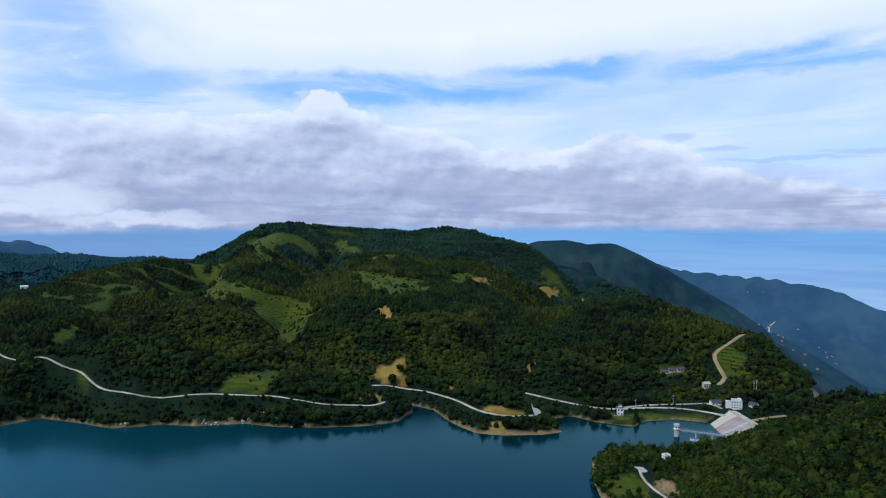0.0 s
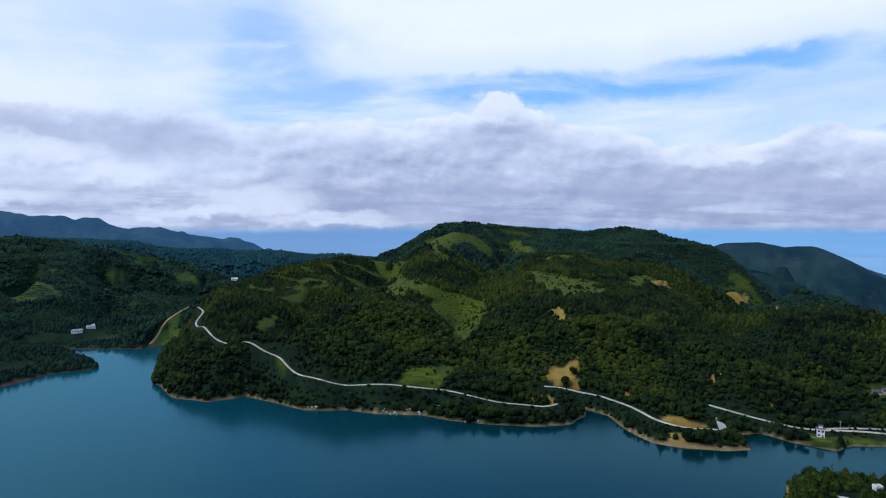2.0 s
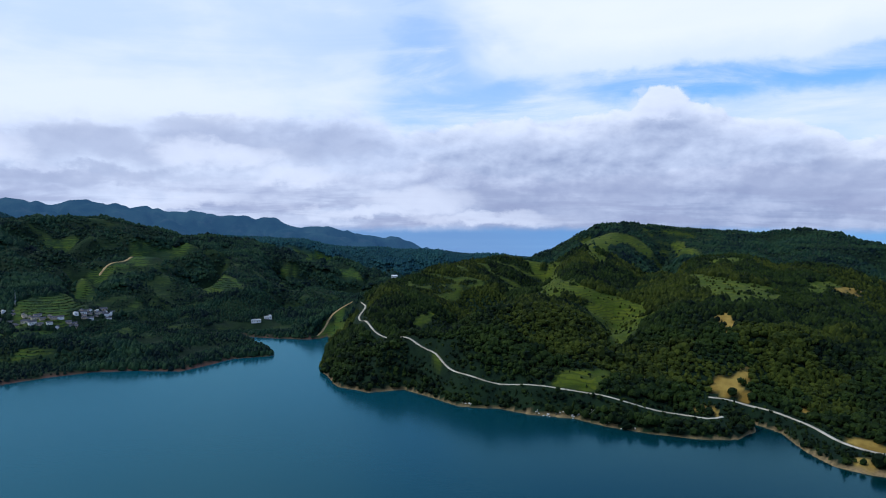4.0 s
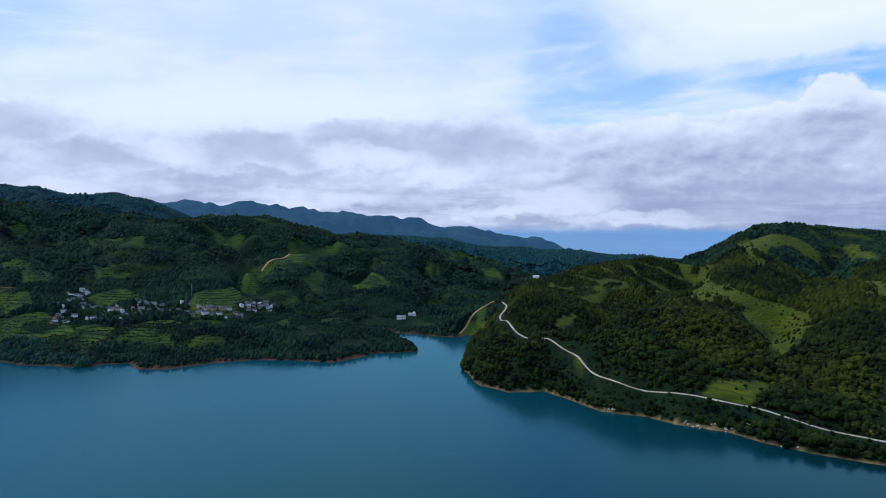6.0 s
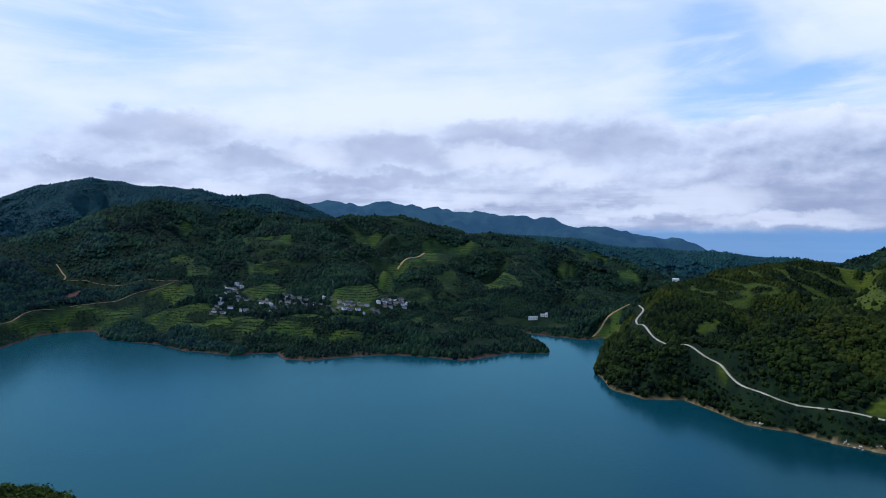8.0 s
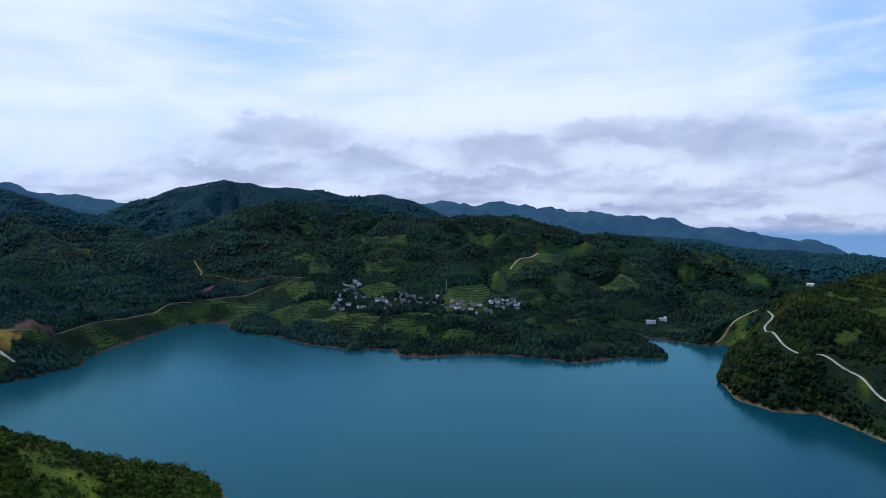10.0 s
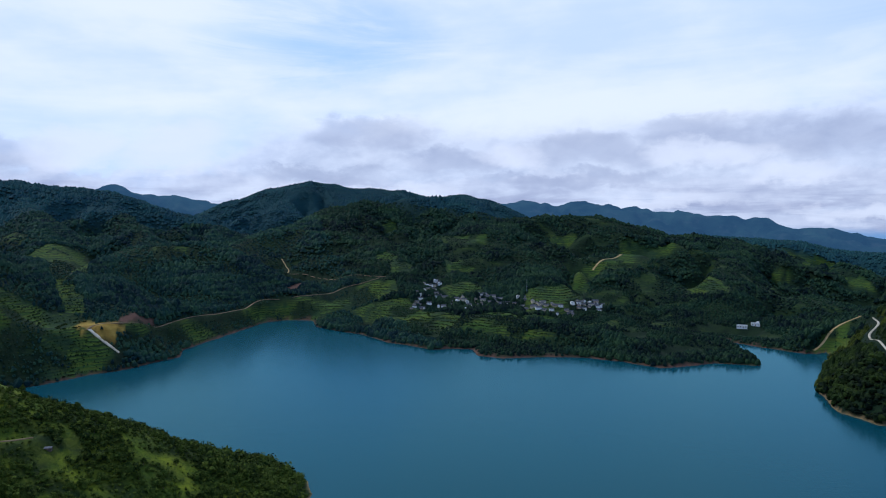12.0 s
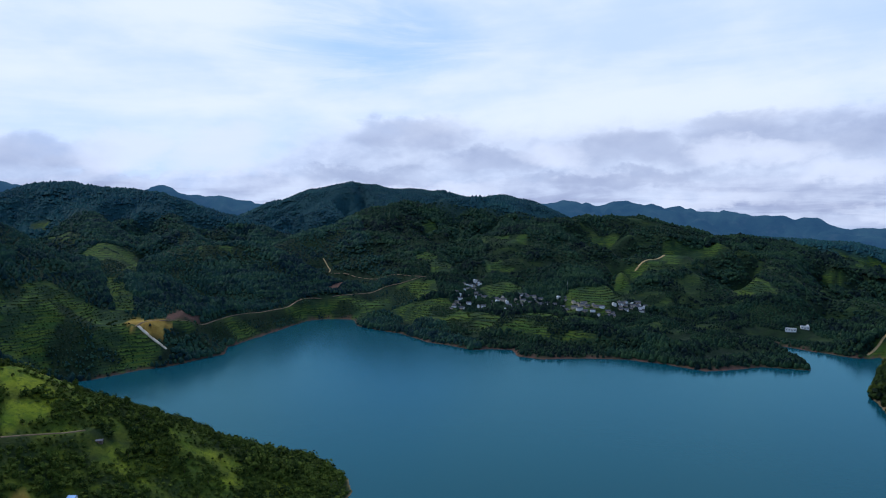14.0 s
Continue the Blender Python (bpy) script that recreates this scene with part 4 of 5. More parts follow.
def gable(w, d, h, rise, over=0.5, thick=0.22):
    """A pitched roof of two slabs with overhang; ridge along x."""
    bm = bmesh.new()
    x = w / 2 + over
    y = d / 2 + over
    drop = rise * over / (d / 2)
    prof = [(-y, h - drop), (0, h + rise), (y, h - drop), (y, h - drop + thick), (0, h + rise + thick), (-y, h - drop + thick)]
    ends = [[bm.verts.new((sx, a, b_)) for a, b_ in prof] for sx in (-x, x)]
    for k in range(6):
        bm.faces.new((ends[0][k], ends[0][(k + 1) % 6], ends[1][(k + 1) % 6], ends[1][k]))
    bm.faces.new(ends[0][::-1])
    bm.faces.new(ends[1])
    bmesh.ops.recalc_face_normals(bm, faces=bm.faces[:])
    return bm


def gable_wall(w, d, h, rise, base=1.6):
    bm = bmesh.new()
    prof = [(-d / 2, -base), (d / 2, -base), (d / 2, h), (0, h + rise), (-d / 2, h)]
    ends = [[bm.verts.new((sx, a, b_)) for a, b_ in prof] for sx in (-w / 2, w / 2)]
    for k in range(5):
        bm.faces.new((ends[0][k], ends[0][(k + 1) % 5], ends[1][(k + 1) % 5], ends[1][k]))
    bm.faces.new(ends[0][::-1])
    bm.faces.new(ends[1])
    bmesh.ops.recalc_face_normals(bm, faces=bm.faces[:])
    return bm


FRAME = plain("window_frame", (0.5, 0.5, 0.5), (0.62, 0.62, 0.6), 2.0, 0.6)
DOOR = plain("door_wood", (0.12, 0.07, 0.04), (0.2, 0.12, 0.07), 1.0, 0.7)
MUD = plain("mud_wall", (0.32, 0.25, 0.18), (0.44, 0.36, 0.27), 0.5, 0.95)
BLUE_SHEET = plain("blue_sheet", (0.06, 0.22, 0.48), (0.11, 0.32, 0.60), 0.4, 0.5, 0.2, 0.05)
RED_TRIM = plain("red_trim", (0.16, 0.06, 0.045), (0.22, 0.09, 0.065), 0.6, 0.7)
CREAM = plain("cream_wall", (0.42, 0.36, 0.26), (0.56, 0.49, 0.36), 0.3, 0.85)
PINK_CONCRETE = plain("pinkish_concrete", (0.27, 0.21, 0.175), (0.40, 0.32, 0.27), 0.12, 0.9)


def windows(parent, w, d, floors, per, floor_h=3.0, door=True, sides=(-1, 1)):
    """A window with frame and pane for each opening, on both long walls; a door on the front."""
    for s in sides:
        for f in range(floors):
            for k in range(per):
                x = (k + 0.5) / per * w - w / 2
                if door and s < 0 and f == 0 and k == per // 2:
                    part("door", box(x - 0.6, x + 0.6, s * d / 2 - 0.06, s * d / 2 + 0.06, 0, 2.2), DOOR, parent)
                    continue
                z = f * floor_h + 1.0
                win = part("window", box(x - 0.75, x + 0.75, s * d / 2 - 0.05, s * d / 2 + 0.05, z, z + 1.5), FRAME, parent)
                part("pane", box(x - 0.65, x + 0.65, s * d / 2 - 0.07, s * d / 2 + 0.07, z + 0.1, z + 1.4), GLASS_DARK, win, "dark glass pane")


def pitched_house(name, w, d, h, rise, wall_mat, roof_mat, floors, text, group=""):
    """House with gabled walls, tiled roof, windows and door; front towards -y."""
    house = tagged(new(name), text, "house", group)
    part("wall", gable_wall(w, d, h, rise), wall_mat, house)
    roof = part("roof", gable(w, d, h, rise), roof_mat, house)
    part("ridge_cap", box(-w / 2 - 0.55, w / 2 + 0.55, -0.2, 0.2, h + rise + 0.12, h + rise + 0.42), roof_mat, roof)
    windows(house, w, d, floors, 3)
    return house


def flat_house(name, w, d, floors, wall_mat, text, group="", pent=True):
    """Flat-roofed house with parapet, windows and a stair head."""
    h = floors * 3.0
    house = tagged(new(name), text, "house", group)
    part("wall", box(-w / 2, w / 2, -d / 2, d / 2, -1.6, h), wall_mat, house)
    roof = part("roof", box(-w / 2 - 0.3, w / 2 + 0.3, -d / 2 - 0.3, d / 2 + 0.3, h, h + 0.25), CONCRETE, house)
    bm = bmesh.new()
    for x0, x1, y0, y1 in ((-w / 2, w / 2, -d / 2, -d / 2 + .2), (-w / 2, w / 2, d / 2 - .2, d / 2), (-w / 2, -w / 2 + .2, -d / 2 + .2, d / 2 - .2), (w / 2 - .2, w / 2, -d / 2 + .2, d / 2 - .2)):
        box(x0, x1, y0, y1, h + 0.25, h + 1.1, bm)
    part("parapet", bm, wall_mat, roof)
    if pent:
        part("stair_head", box(w / 2 - 4, w / 2 - 0.6, -1.6, d / 2 - 0.6, h + 0.25, h + 2.8), wall_mat, house)
    windows(house, w, d, floors, max(2, int(w / 3.2)))
    return house


def seat(ob, x, y, turn, sink=0.2):
    ob.matrix_basis = pose(x, y, float(ground_at(np.array([x]), np.array([y]))[0]) - sink, 0, 0, turn)
    return ob


# ---- the village above the lake ----
VILLAGE_A = [(-1061, 395), (-1067, 412), (-1078, 422), (-1103, 430), (-1118, 442), (-1155, 463), (-1161, 469), (-1166, 478), (-1031, 385), (-1022, 385), (-1017, 375), (-1048, 423), (-1053, 436), (-1056, 445), (-1019, 418), (-1017, 426), (-1009, 429), (-1015, 438), (-1030, 455), (-1021, 456), (-1024, 464), (-1012, 461), (-1001, 461), (-994, 471), (-986, 459), (-1013, 492), (-1016, 500)]
VILLAGE_B = [(-1005, 498), (-1009, 505), (-1005, 512), (-995, 487), (-992, 511), (-976, 486), (-979, 474), (-1013, 527), (-981, 512), (-1013, 514), (-1044, 541), (-1034, 543), (-1037, 554), (-1017, 561), (-970, 547), (-960, 561), (-918, 561), (-911, 572), (-907, 580), (-913, 606), (-932, 636), (-918, 631), (-925, 649), (-945, 676), (-896, 592), (-894, 566)]
G = "village houses"
models = [pitched_house("house", 13, 7, 4.6, 2.4, WHITEWASH, TILE_GREY, 1, "whitewashed house with a grey tiled roof in the village", G),
          pitched_house("house", 11, 6, 3.0, 2.0, MUD, TILE_GREY, 1, "low mud-walled house with grey tiled roof in the village", G),
          flat_house("house", 10, 8, 2, WHITEWASH, "white flat-roofed two-storey house in the village", G),
          pitched_house("house", 15, 7, 4.4, 2.2, CREAM, TILE_GREY, 1, "long cream-walled house with grey tiled roof in the village", G),
          pitched_house("barn", 8, 5.5, 2.6, 1.7, MUD, TILE_GREY, 1, "small grey-roofed village barn beside a house", "village barns")]
r = random.Random(12)
used = set()


def settle(k, x, y, turn, s):
    ob = models[k] if k not in used else copy_thing(models[k], Matrix())
    used.add(k)
    seat(ob, x, y, turn)
    ob.scale = (s, s, s)


for x, y in VILLAGE_A + VILLAGE_B:
    turn = 248 + r.choice((0, 0, 0, 0, 90)) + r.uniform(-18, 18)
    settle(r.choices(range(4), (4, 5, 2, 2))[0], x, y, turn, r.uniform(0.5, 0.75))
    if r.random() < 0.65:
        a = radians(turn + r.choice((0, 180, 90)) + r.uniform(-25, 25))
        settle(r.choice((4, 4, 1)), x + 10.5 * math.cos(a), y + 10.5 * math.sin(a), turn + r.choice((0, 90)), r.uniform(0.75, 1.0))
# more houses packed close between them, row behind row
YARDS = [[(-1007, 365), (-1044, 387), (-1076, 412), (-1198, 484), (-1166, 486), (-1130, 467), (-1052, 417), (-1019, 402), (-1008, 386)], [(-1007, 413), (-1025, 435), (-1020, 462), (-993, 479), (-1017, 511), (-1011, 572), (-981, 560), (-982, 514), (-969, 467), (-969, 429)], [(-961, 544), (-970, 560), (-929, 567), (-912, 541)], [(-912, 541), (-911, 567), (-908, 588), (-899, 586), (-898, 559)], [(-911, 608), (-938, 645), (-946, 690), (-914, 660), (-897, 606)]]
taken = list(VILLAGE_A + VILLAGE_B)
for yard in YARDS:
    xs, ys = [q[0] for q in yard], [q[1] for q in yard]
    for _ in range(260):
        x, y = r.uniform(min(xs), max(xs)), r.uniform(min(ys), max(ys))
        if len(taken) < 165 and inside(np.array([x]), np.array([y]), yard)[0] and all(math.hypot(x - a, y - b_) > 9.5 for a, b_ in taken):
            taken.append((x, y))
            settle(r.choices(range(5), (4, 3, 2, 2, 3))[0], x, y, 248 + r.choice((0, 0, 0, 90)) + r.uniform(-14, 14), r.uniform(0.5, 0.75))
CLEAR += [(x, y, 5.5) for x, y in taken]


# ---- the dam and its buildings ----
def ground_z(x, y):
    return float(ground_at(np.array([float(x)]), np.array([float(y)]))[0])


dam = tagged(new("dam"), "concrete-faced embankment dam with a pale crest road", "dam")
crest_a, crest_b = Vector((243, 560, 0)), Vector((246, 506, 0))
foot_a, foot_b = Vector((217, 543, 0)), Vector((213, 497, 0))
CREST_Z = 6.0


def slab(p, q, u, v, zp, zu, thick):
    """A sloping slab: upper edge p to q at height zp, lower edge u to v at height zu."""
    bm = bmesh.new()
    top = [bm.verts.new((a.x, a.y, z)) for a, z in ((p, zp), (q, zp), (v, zu), (u, zu))]
    low = [bm.verts.new((a.x, a.y, z - thick)) for a, z in ((p, zp), (q, zp), (v, zu), (u, zu))]
    bm.faces.new(top)
    bm.faces.new(low[::-1])
    for k in range(4):
        bm.faces.new((top[k], low[k], low[(k + 1) % 4], top[(k + 1) % 4]))
    bmesh.ops.recalc_face_normals(bm, faces=bm.faces[:])
    return bm


bm = bmesh.new()
prof = [(-34, -4), (-30, -1.2), (-2.6, CREST_Z - 0.7), (2.6, CREST_Z - 0.7), (40, -16)]
rows = []
for p in (crest_a + Vector((0, 10, 0)), crest_b - Vector((0, 12, 0))):
    rows.append([bm.verts.new((p.x + a, p.y, z)) for a, z in prof])
for k in range(4):
    bm.faces.new((rows[0][k], rows[0][k + 1], rows[1][k + 1], rows[1][k]))
bmesh.ops.recalc_face_normals(bm, faces=bm.faces[:])
part("embankment", bm, GROUND, dam, "grass-grown body of the dam")
# face slabs in broad upright stripes, each of three panels
stripes = [(0.0, 0.13, CREAM), (0.13, 0.26, CREAM), (0.26, 0.40, PINK_CONCRETE), (0.40, 0.54, PINK_CONCRETE), (0.54, 0.62, CONCRETE), (0.62, 0.80, PINK_CONCRETE), (0.80, 1.0, CREAM)]
tiers = [(0.0, 0.34), (0.34, 0.68), (0.68, 1.0)]


def face_point(t, u):
    return (crest_a.lerp(crest_b, t) - Vector((2.6, 0, 0))).lerp(foot_a.lerp(foot_b, t), u)


for t0, t1, mat in stripes:
    for u0, u1 in tiers:
        part("face_panel", slab(face_point(t0 + .003, u0 + .003), face_point(t1 - .003, u0 + .003), face_point(t0 + .003, u1 - .003), face_point(t1 - .003, u1 - .003),
                                CREST_Z - u0 * 6.3, CREST_Z - u1 * 6.3, 0.5), mat, dam)
part("crest_road", slab(crest_a + Vector((-2.8, 0, 0)), crest_b + Vector((-2.8, 0, 0)), crest_a + Vector((2.8, 0, 0)), crest_b + Vector((2.8, 0, 0)), CREST_Z + 0.15, CREST_Z + 0.15, 0.6), ROAD, dam, "pale crest road")
part("parapet", slab(crest_a + Vector((-3.1, 0, 0)), crest_b + Vector((-3.1, 0, 0)), crest_a + Vector((-2.82, 0, 0)), crest_b + Vector((-2.82, 0, 0)), CREST_Z + 0.9, CREST_Z + 0.9, 1.3), CONCRETE, dam, "low concrete parapet")

# intake tower with its foot bridge
tower = tagged(new("intake_tower"), "round concrete intake tower standing in the water", "tower")
tower.location = (180, 513, 0)
part("shaft", tube((0, 0, -6), (0, 0, 5.6), 2.2, 2.1, 20), CONCRETE, tower)
part("deck", tube((0, 0, 5.6), (0, 0, 6.0), 2.9, 2.9, 20), CONCRETE, tower)
cabin = part("cabin", tube((0, 0, 6.0), (0, 0, 8.8), 2.0, 2.0, 16), WHITEWASH, tower, "white round cabin")
part("roof", tube((0, 0, 8.8), (0, 0, 9.6), 2.5, 2.2, 16), CONCRETE, tower)
for a in range(0, 360, 60):
    q = pose(0, 0, 0, 0, 0, a)
    bm = box(1.9, 2.06, -0.5, 0.5, 6.8, 8.0)
    bmesh.ops.transform(bm, matrix=q, verts=bm.verts[:])
    part("window", bm, GLASS_DARK, cabin, "dark window")

BRIDGE_STEEL = plain("weathered_steel", (0.16, 0.18, 0.20), (0.27, 0.30, 0.33), 0.6, 0.6)
bridge = tagged(new("foot_bridge"), "narrow steel foot bridge leading to the intake tower", "bridge")
a, z = Vector((182, 511.5, 0)), 5.6
e = Vector((214, 497, 0))
bridge.matrix_basis = Matrix.Translation((a.x, a.y, 0)) @ Matrix.Rotation(math.atan2(e.y - a.y, e.x - a.x), 4, "Z")
span = (e - a).length
part("deck", box(0, span, -1.0, 1.0, z - 0.25, z), BRIDGE_STEEL, bridge)
for s in (-1, 1):
    rail = part("railing", box(0, span, s * 1.0 - 0.05, s * 1.0 + 0.05, z + 1.0, z + 1.12), BRIDGE_STEEL, bridge)
    for k in range(int(span / 2.2) + 1):
        part("post", box(k * 2.2 - .04, k * 2.2 + .04, s - .04, s + .04, z, z + 1.0), STEEL, rail)
    part("girder", box(0, span, s * 0.9 - 0.1, s * 0.9 + 0.1, z - 0.9, z - 0.27), BRIDGE_STEEL, bridge)
for k in (0.33, 0.66):
    part("pier", tube((span * k, 0, -7), (span * k, 0, z - 0.9), 0.6, 0.6, 12), CONCRETE, bridge)

pontoon = tagged(new("pontoon"), "pale blue floating work platform beside the foot bridge", "pontoon")
pontoon.matrix_basis = Matrix.Translation((196, 500, 0)) @ Matrix.Rotation(-0.42, 4, "Z")
for k in range(5):
    part("float", box(k * 4.2 - 10, k * 4.2 - 6.2, -2.4, 2.4, -0.4, 0.55, None, 0.1), STEEL, pontoon)
part("rail", box(-10, 10.6, 2.2, 2.3, 1.4, 1.5), STEEL, pontoon)
for k in range(6):
    part("stanchion", box(k * 4 - 9.8, k * 4 - 9.7, 2.2, 2.3, 0.55, 1.4), STEEL, pontoon)

# gate house by the road
gate = tagged(new("gate_house"), "small white two-storey gate house with a roof lantern on the shore", "house")
part("wall", box(-2.6, 2.6, -2.4, 2.4, -2, 6.0), WHITEWASH, gate)
roof = part("roof", box(-3.1, 3.1, -2.9, 2.9, 6.0, 6.35), WHITEWASH, gate)
part("trim", box(-3.16, 3.16, -2.96, 2.96, 6.36, 6.5), RED_TRIM, roof, "brown-red roof trim")
part("lantern", box(-1.4, 1.4, -1.3, 1.3, 6.7, 8.4), WHITEWASH, gate)
part("lantern_roof", box(-1.7, 1.7, -1.6, 1.6, 8.4, 8.7), TILE_GREY, gate, "grey lantern roof")
windows(gate, 5.2, 4.8, 2, 2, 2.9)
part("terrace", box(-6, 4, -4.6, -2.4, -2, 0.2), CONCRETE, gate, "low white terrace wall")
seat(gate, 147.6, 556, -12)

# keepers' buildings above the dam
office = tagged(new("office_building"), "white three-storey flat-roofed office above the dam", "building")
part("wall", box(-6.5, 4.5, -4.5, 4.5, -4, 9.3), WHITEWASH, office)
part("wing", box(4.5, 10.5, -4.0, 4.0, -4, 6.6), WHITEWASH, office)
for x0, x1, d, h in ((-6.5, 4.5, 4.5, 9.3), (4.5, 10.5, 4.0, 6.6)):
    roof = part("roof", box(x0 - 0.3, x1 + 0.3, -d - 0.3, d + 0.3, h, h + 0.3), CONCRETE, office)
    bm = bmesh.new()
    box(x0, x1, -d, -d + .2, h + .3, h + 1.1, bm)
    box(x0, x1, d - .2, d, h + .3, h + 1.1, bm)
    part("parapet", bm, WHITEWASH, roof)
part("stair_head", box(-5.5, -1.5, -2, 2.5, 9.6, 12.2), WHITEWASH, office)
windows(office, 11, 9, 3, 4, 3.1)
part("porch", box(-3, 3, -7.2, -4.5, 2.6, 2.9), CONCRETE, office)
for s in (-2.7, 2.7):
    part("column", tube((s, -6.9, -2), (s, -6.9, 2.6), 0.18), WHITEWASH, office)
seat(office, 254, 579, 162)
office.scale = (0.76, 0.76, 0.72)

shed = pitched_house("shed", 9, 5, 3.2, 1.3, WHITEWASH, TILE_GREY, 1, "low white shed with grey roof beside the office")
seat(shed, 241, 591, 10)
shed = pitched_house("shed", 7, 4.5, 3.0, 1.2, WHITEWASH, TILE_GREY, 1, "small white store with grey roof near the office")
seat(shed, 268, 575, 120)
hut = pitched_house("hut", 6, 5, 4.4, 1.2, CREAM, CONCRETE, 1, "small cream hut below the dirt track")
seat(hut, 248.5, 631, 5)
first = None
for n, (x, y) in enumerate(((219, 662), (226, 660), (233, 657))):
    m = pose(x, y, ground_z(x, y) - 0.2, 0, 0, -12 + 9 * n)
    if first is None:
        first = pitched_house("farm_shed", 7, 5, 2.6, 1.2, MUD, TILE_GREY, 1, "grey-roofed farm shed in a clearing in the wood", "farm sheds")
        first.matrix_basis = m
    else:
        copy_thing(first, m)
for n, (x, y, w, t) in enumerate(((-754, 800, 14.5, 40), (-749, 821, 11.5, 48))):
    seat(flat_house("house", w, 7, 1, WHITEWASH, "white flat-roofed farmhouse among dark trees", "", n > 0), x, y, t)
seat(pitched_house("house", 14, 7, 3.6, 1.6, WHITEWASH, WHITEWASH, 1, "long white-roofed farm building in the hills"), -885, 1423, 20)
seat(pitched_house("house", 11, 7, 3.6, 1.6, WHITEWASH, TILE_GREY, 1, "white farm building on the far slope"), -895, 1412, 50)

# near banks
seat(flat_house("house", 4, 3.6, 1, WHITEWASH, "small white building half hidden by trees", "", False), 142.3, 424, 15)
pad = tagged(new("concrete_pad"), "pale concrete pad at the end of the footpath", "pad")
part("slab", box(-4, 4, -5, 5, -1.5, 0.35, None, 0.05), CONCRETE, pad)
seat(pad, 129, 427, 20)
cabin_b = tagged(new("cabin"), "small cabin with a bright blue sheet roof", "cabin")
part("wall", box(-1.8, 1.8, -1.4, 1.4, -1, 2.3), WHITEWASH, cabin_b)
part("roof", gable(3.6, 2.8, 2.3, 0.6, 0.3, 0.1), BLUE_SHEET, cabin_b, "bright blue sheet roof")
part("door", box(-0.45, 0.45, -1.46, -1.34, 0, 2.0), DOOR, cabin_b)
seat(cabin_b, -366, -64, 70)
rough_hut = tagged(new("hut"), "low dark-roofed hut with weathered plank walls among shrubs", "hut")
part("wall", box(-3, 3, -2, 2, -1.5, 1.9), BARK, rough_hut)
part("roof", gable(6, 4, 1.9, 0.8, 0.6, 0.15), TILE_GREY, rough_hut, "dark weathered roof")
part("door", box(-0.5, 0.5, -2.06, -1.94, 0, 2.0), DOOR, rough_hut)
seat(rough_hut, -408, -57.5, 80)
rough_hut.scale = (0.62, 0.62, 0.62)
CLEAR += [(254, 579, 10), (241, 591, 8), (268, 575, 7), (248, 631, 7), (226, 660, 9), (-753, 801, 10), (-750, 820, 11), (-885, 1423, 13), (-888, 1400, 12), (-745, 792, 8), (-742, 808, 8),
          (142, 424, 2.5), (129, 427, 7), (126, 412, 6), (-366, -64, 5), (-362, -62, 6), (-419, -48, 6), (-411, -47, 5), (-356, -82, 6), (-408, -57, 7), (-402, -56, 7), (147, 556, 8), (147, 549, 8), (240, 530, 26), (250, 545, 14),
          (252, 566, 9), (215, 560, 8), (232, 558, 9), (195, 562, 8)]


apron = tagged(new("concrete_apron"), "pale concrete apron beside the bend of the shore road", "apron")
bm = bmesh.new()
rim = [bm.verts.new((x, y, ground_z(79.7 + x, 561.2 + y) - ground_z(79.7, 561.2) + 0.5)) for x, y in [(-3.6, 14.6), (7.0, -2.3), (-3.4, -12.3)]]
low = [bm.verts.new((v.co.x, v.co.y, v.co.z - 1.6)) for v in rim]
bm.faces.new(rim)
bm.faces.new(low[::-1])
for k in range(3):
    bm.faces.new((rim[k], low[k], low[(k + 1) % 3], rim[(k + 1) % 3]))
bmesh.ops.recalc_face_normals(bm, faces=bm.faces[:])
part("slab", bm, CONCRETE, apron)
seat(apron, 79.7, 561.2, 0)
CLEAR += [(79.7, 561.2, 7), (79.7 - 1, 561.2 - 9, 7)]


# ---- poles ----
def pole(x, y, h, arms, text, name="power_pole"):
    p = tagged(new(name), text, "pole")
    part("mast", tube((0, 0, -1), (0, 0, h), 0.28, 0.16, 8), CONCRETE, p)
    for k in range(arms):
        arm = part("cross_arm", box(-1.3, 1.3, -0.08, 0.08, h - 0.8 - k * 1.4, h - 0.62 - k * 1.4), STEEL, p)
        for s in (-1.1, 0, 1.1):
            part("insulator", tube((s, 0, h - 0.62 - k * 1.4), (s, 0, h - 0.3 - k * 1.4), 0.09, 0.06, 6), WHITEWASH, arm)
    return seat(p, x, y, 30)


pole(276, 593, 14, 2, "tall concrete power pole with two cross arms")
pole(279, 595, 14, 2, "tall concrete power pole with two cross arms")
pole(165, 571, 9, 1, "concrete power pole beside the shore road")
pole(202, 586, 10, 1, "concrete power pole beside the upper lane")
mast = tagged(new("radio_mast"), "tall thin steel radio mast above the village", "mast")
for a in range(3):
    c, s = math.cos(a * 2.094), math.sin(a * 2.094)
    part("leg", tube((c * 0.9, s * 0.9, -1), (c * 0.25, s * 0.25, 22), 0.12, 0.09, 6), STEEL, mast)
for k in range(8):
    z, w = 1.5 + k * 2.6, 0.9 - 0.65 * (1.5 + k * 2.6) / 22
    bm = bmesh.new()
    for a in range(3):
        p, q = a * 2.094, (a + 1) * 2.094
        tube((math.cos(p) * w, math.sin(p) * w, z), (math.cos(q) * w, math.sin(q) * w, z + 1.2), 0.05, 0.05, 5, bm)
    part("brace", bm, STEEL, mast)
part("antenna", tube((0, 0, 21), (0, 0, 25), 0.1, 0.06, 6), STEEL, mast)
seat(mast, -1010, 578, 0)

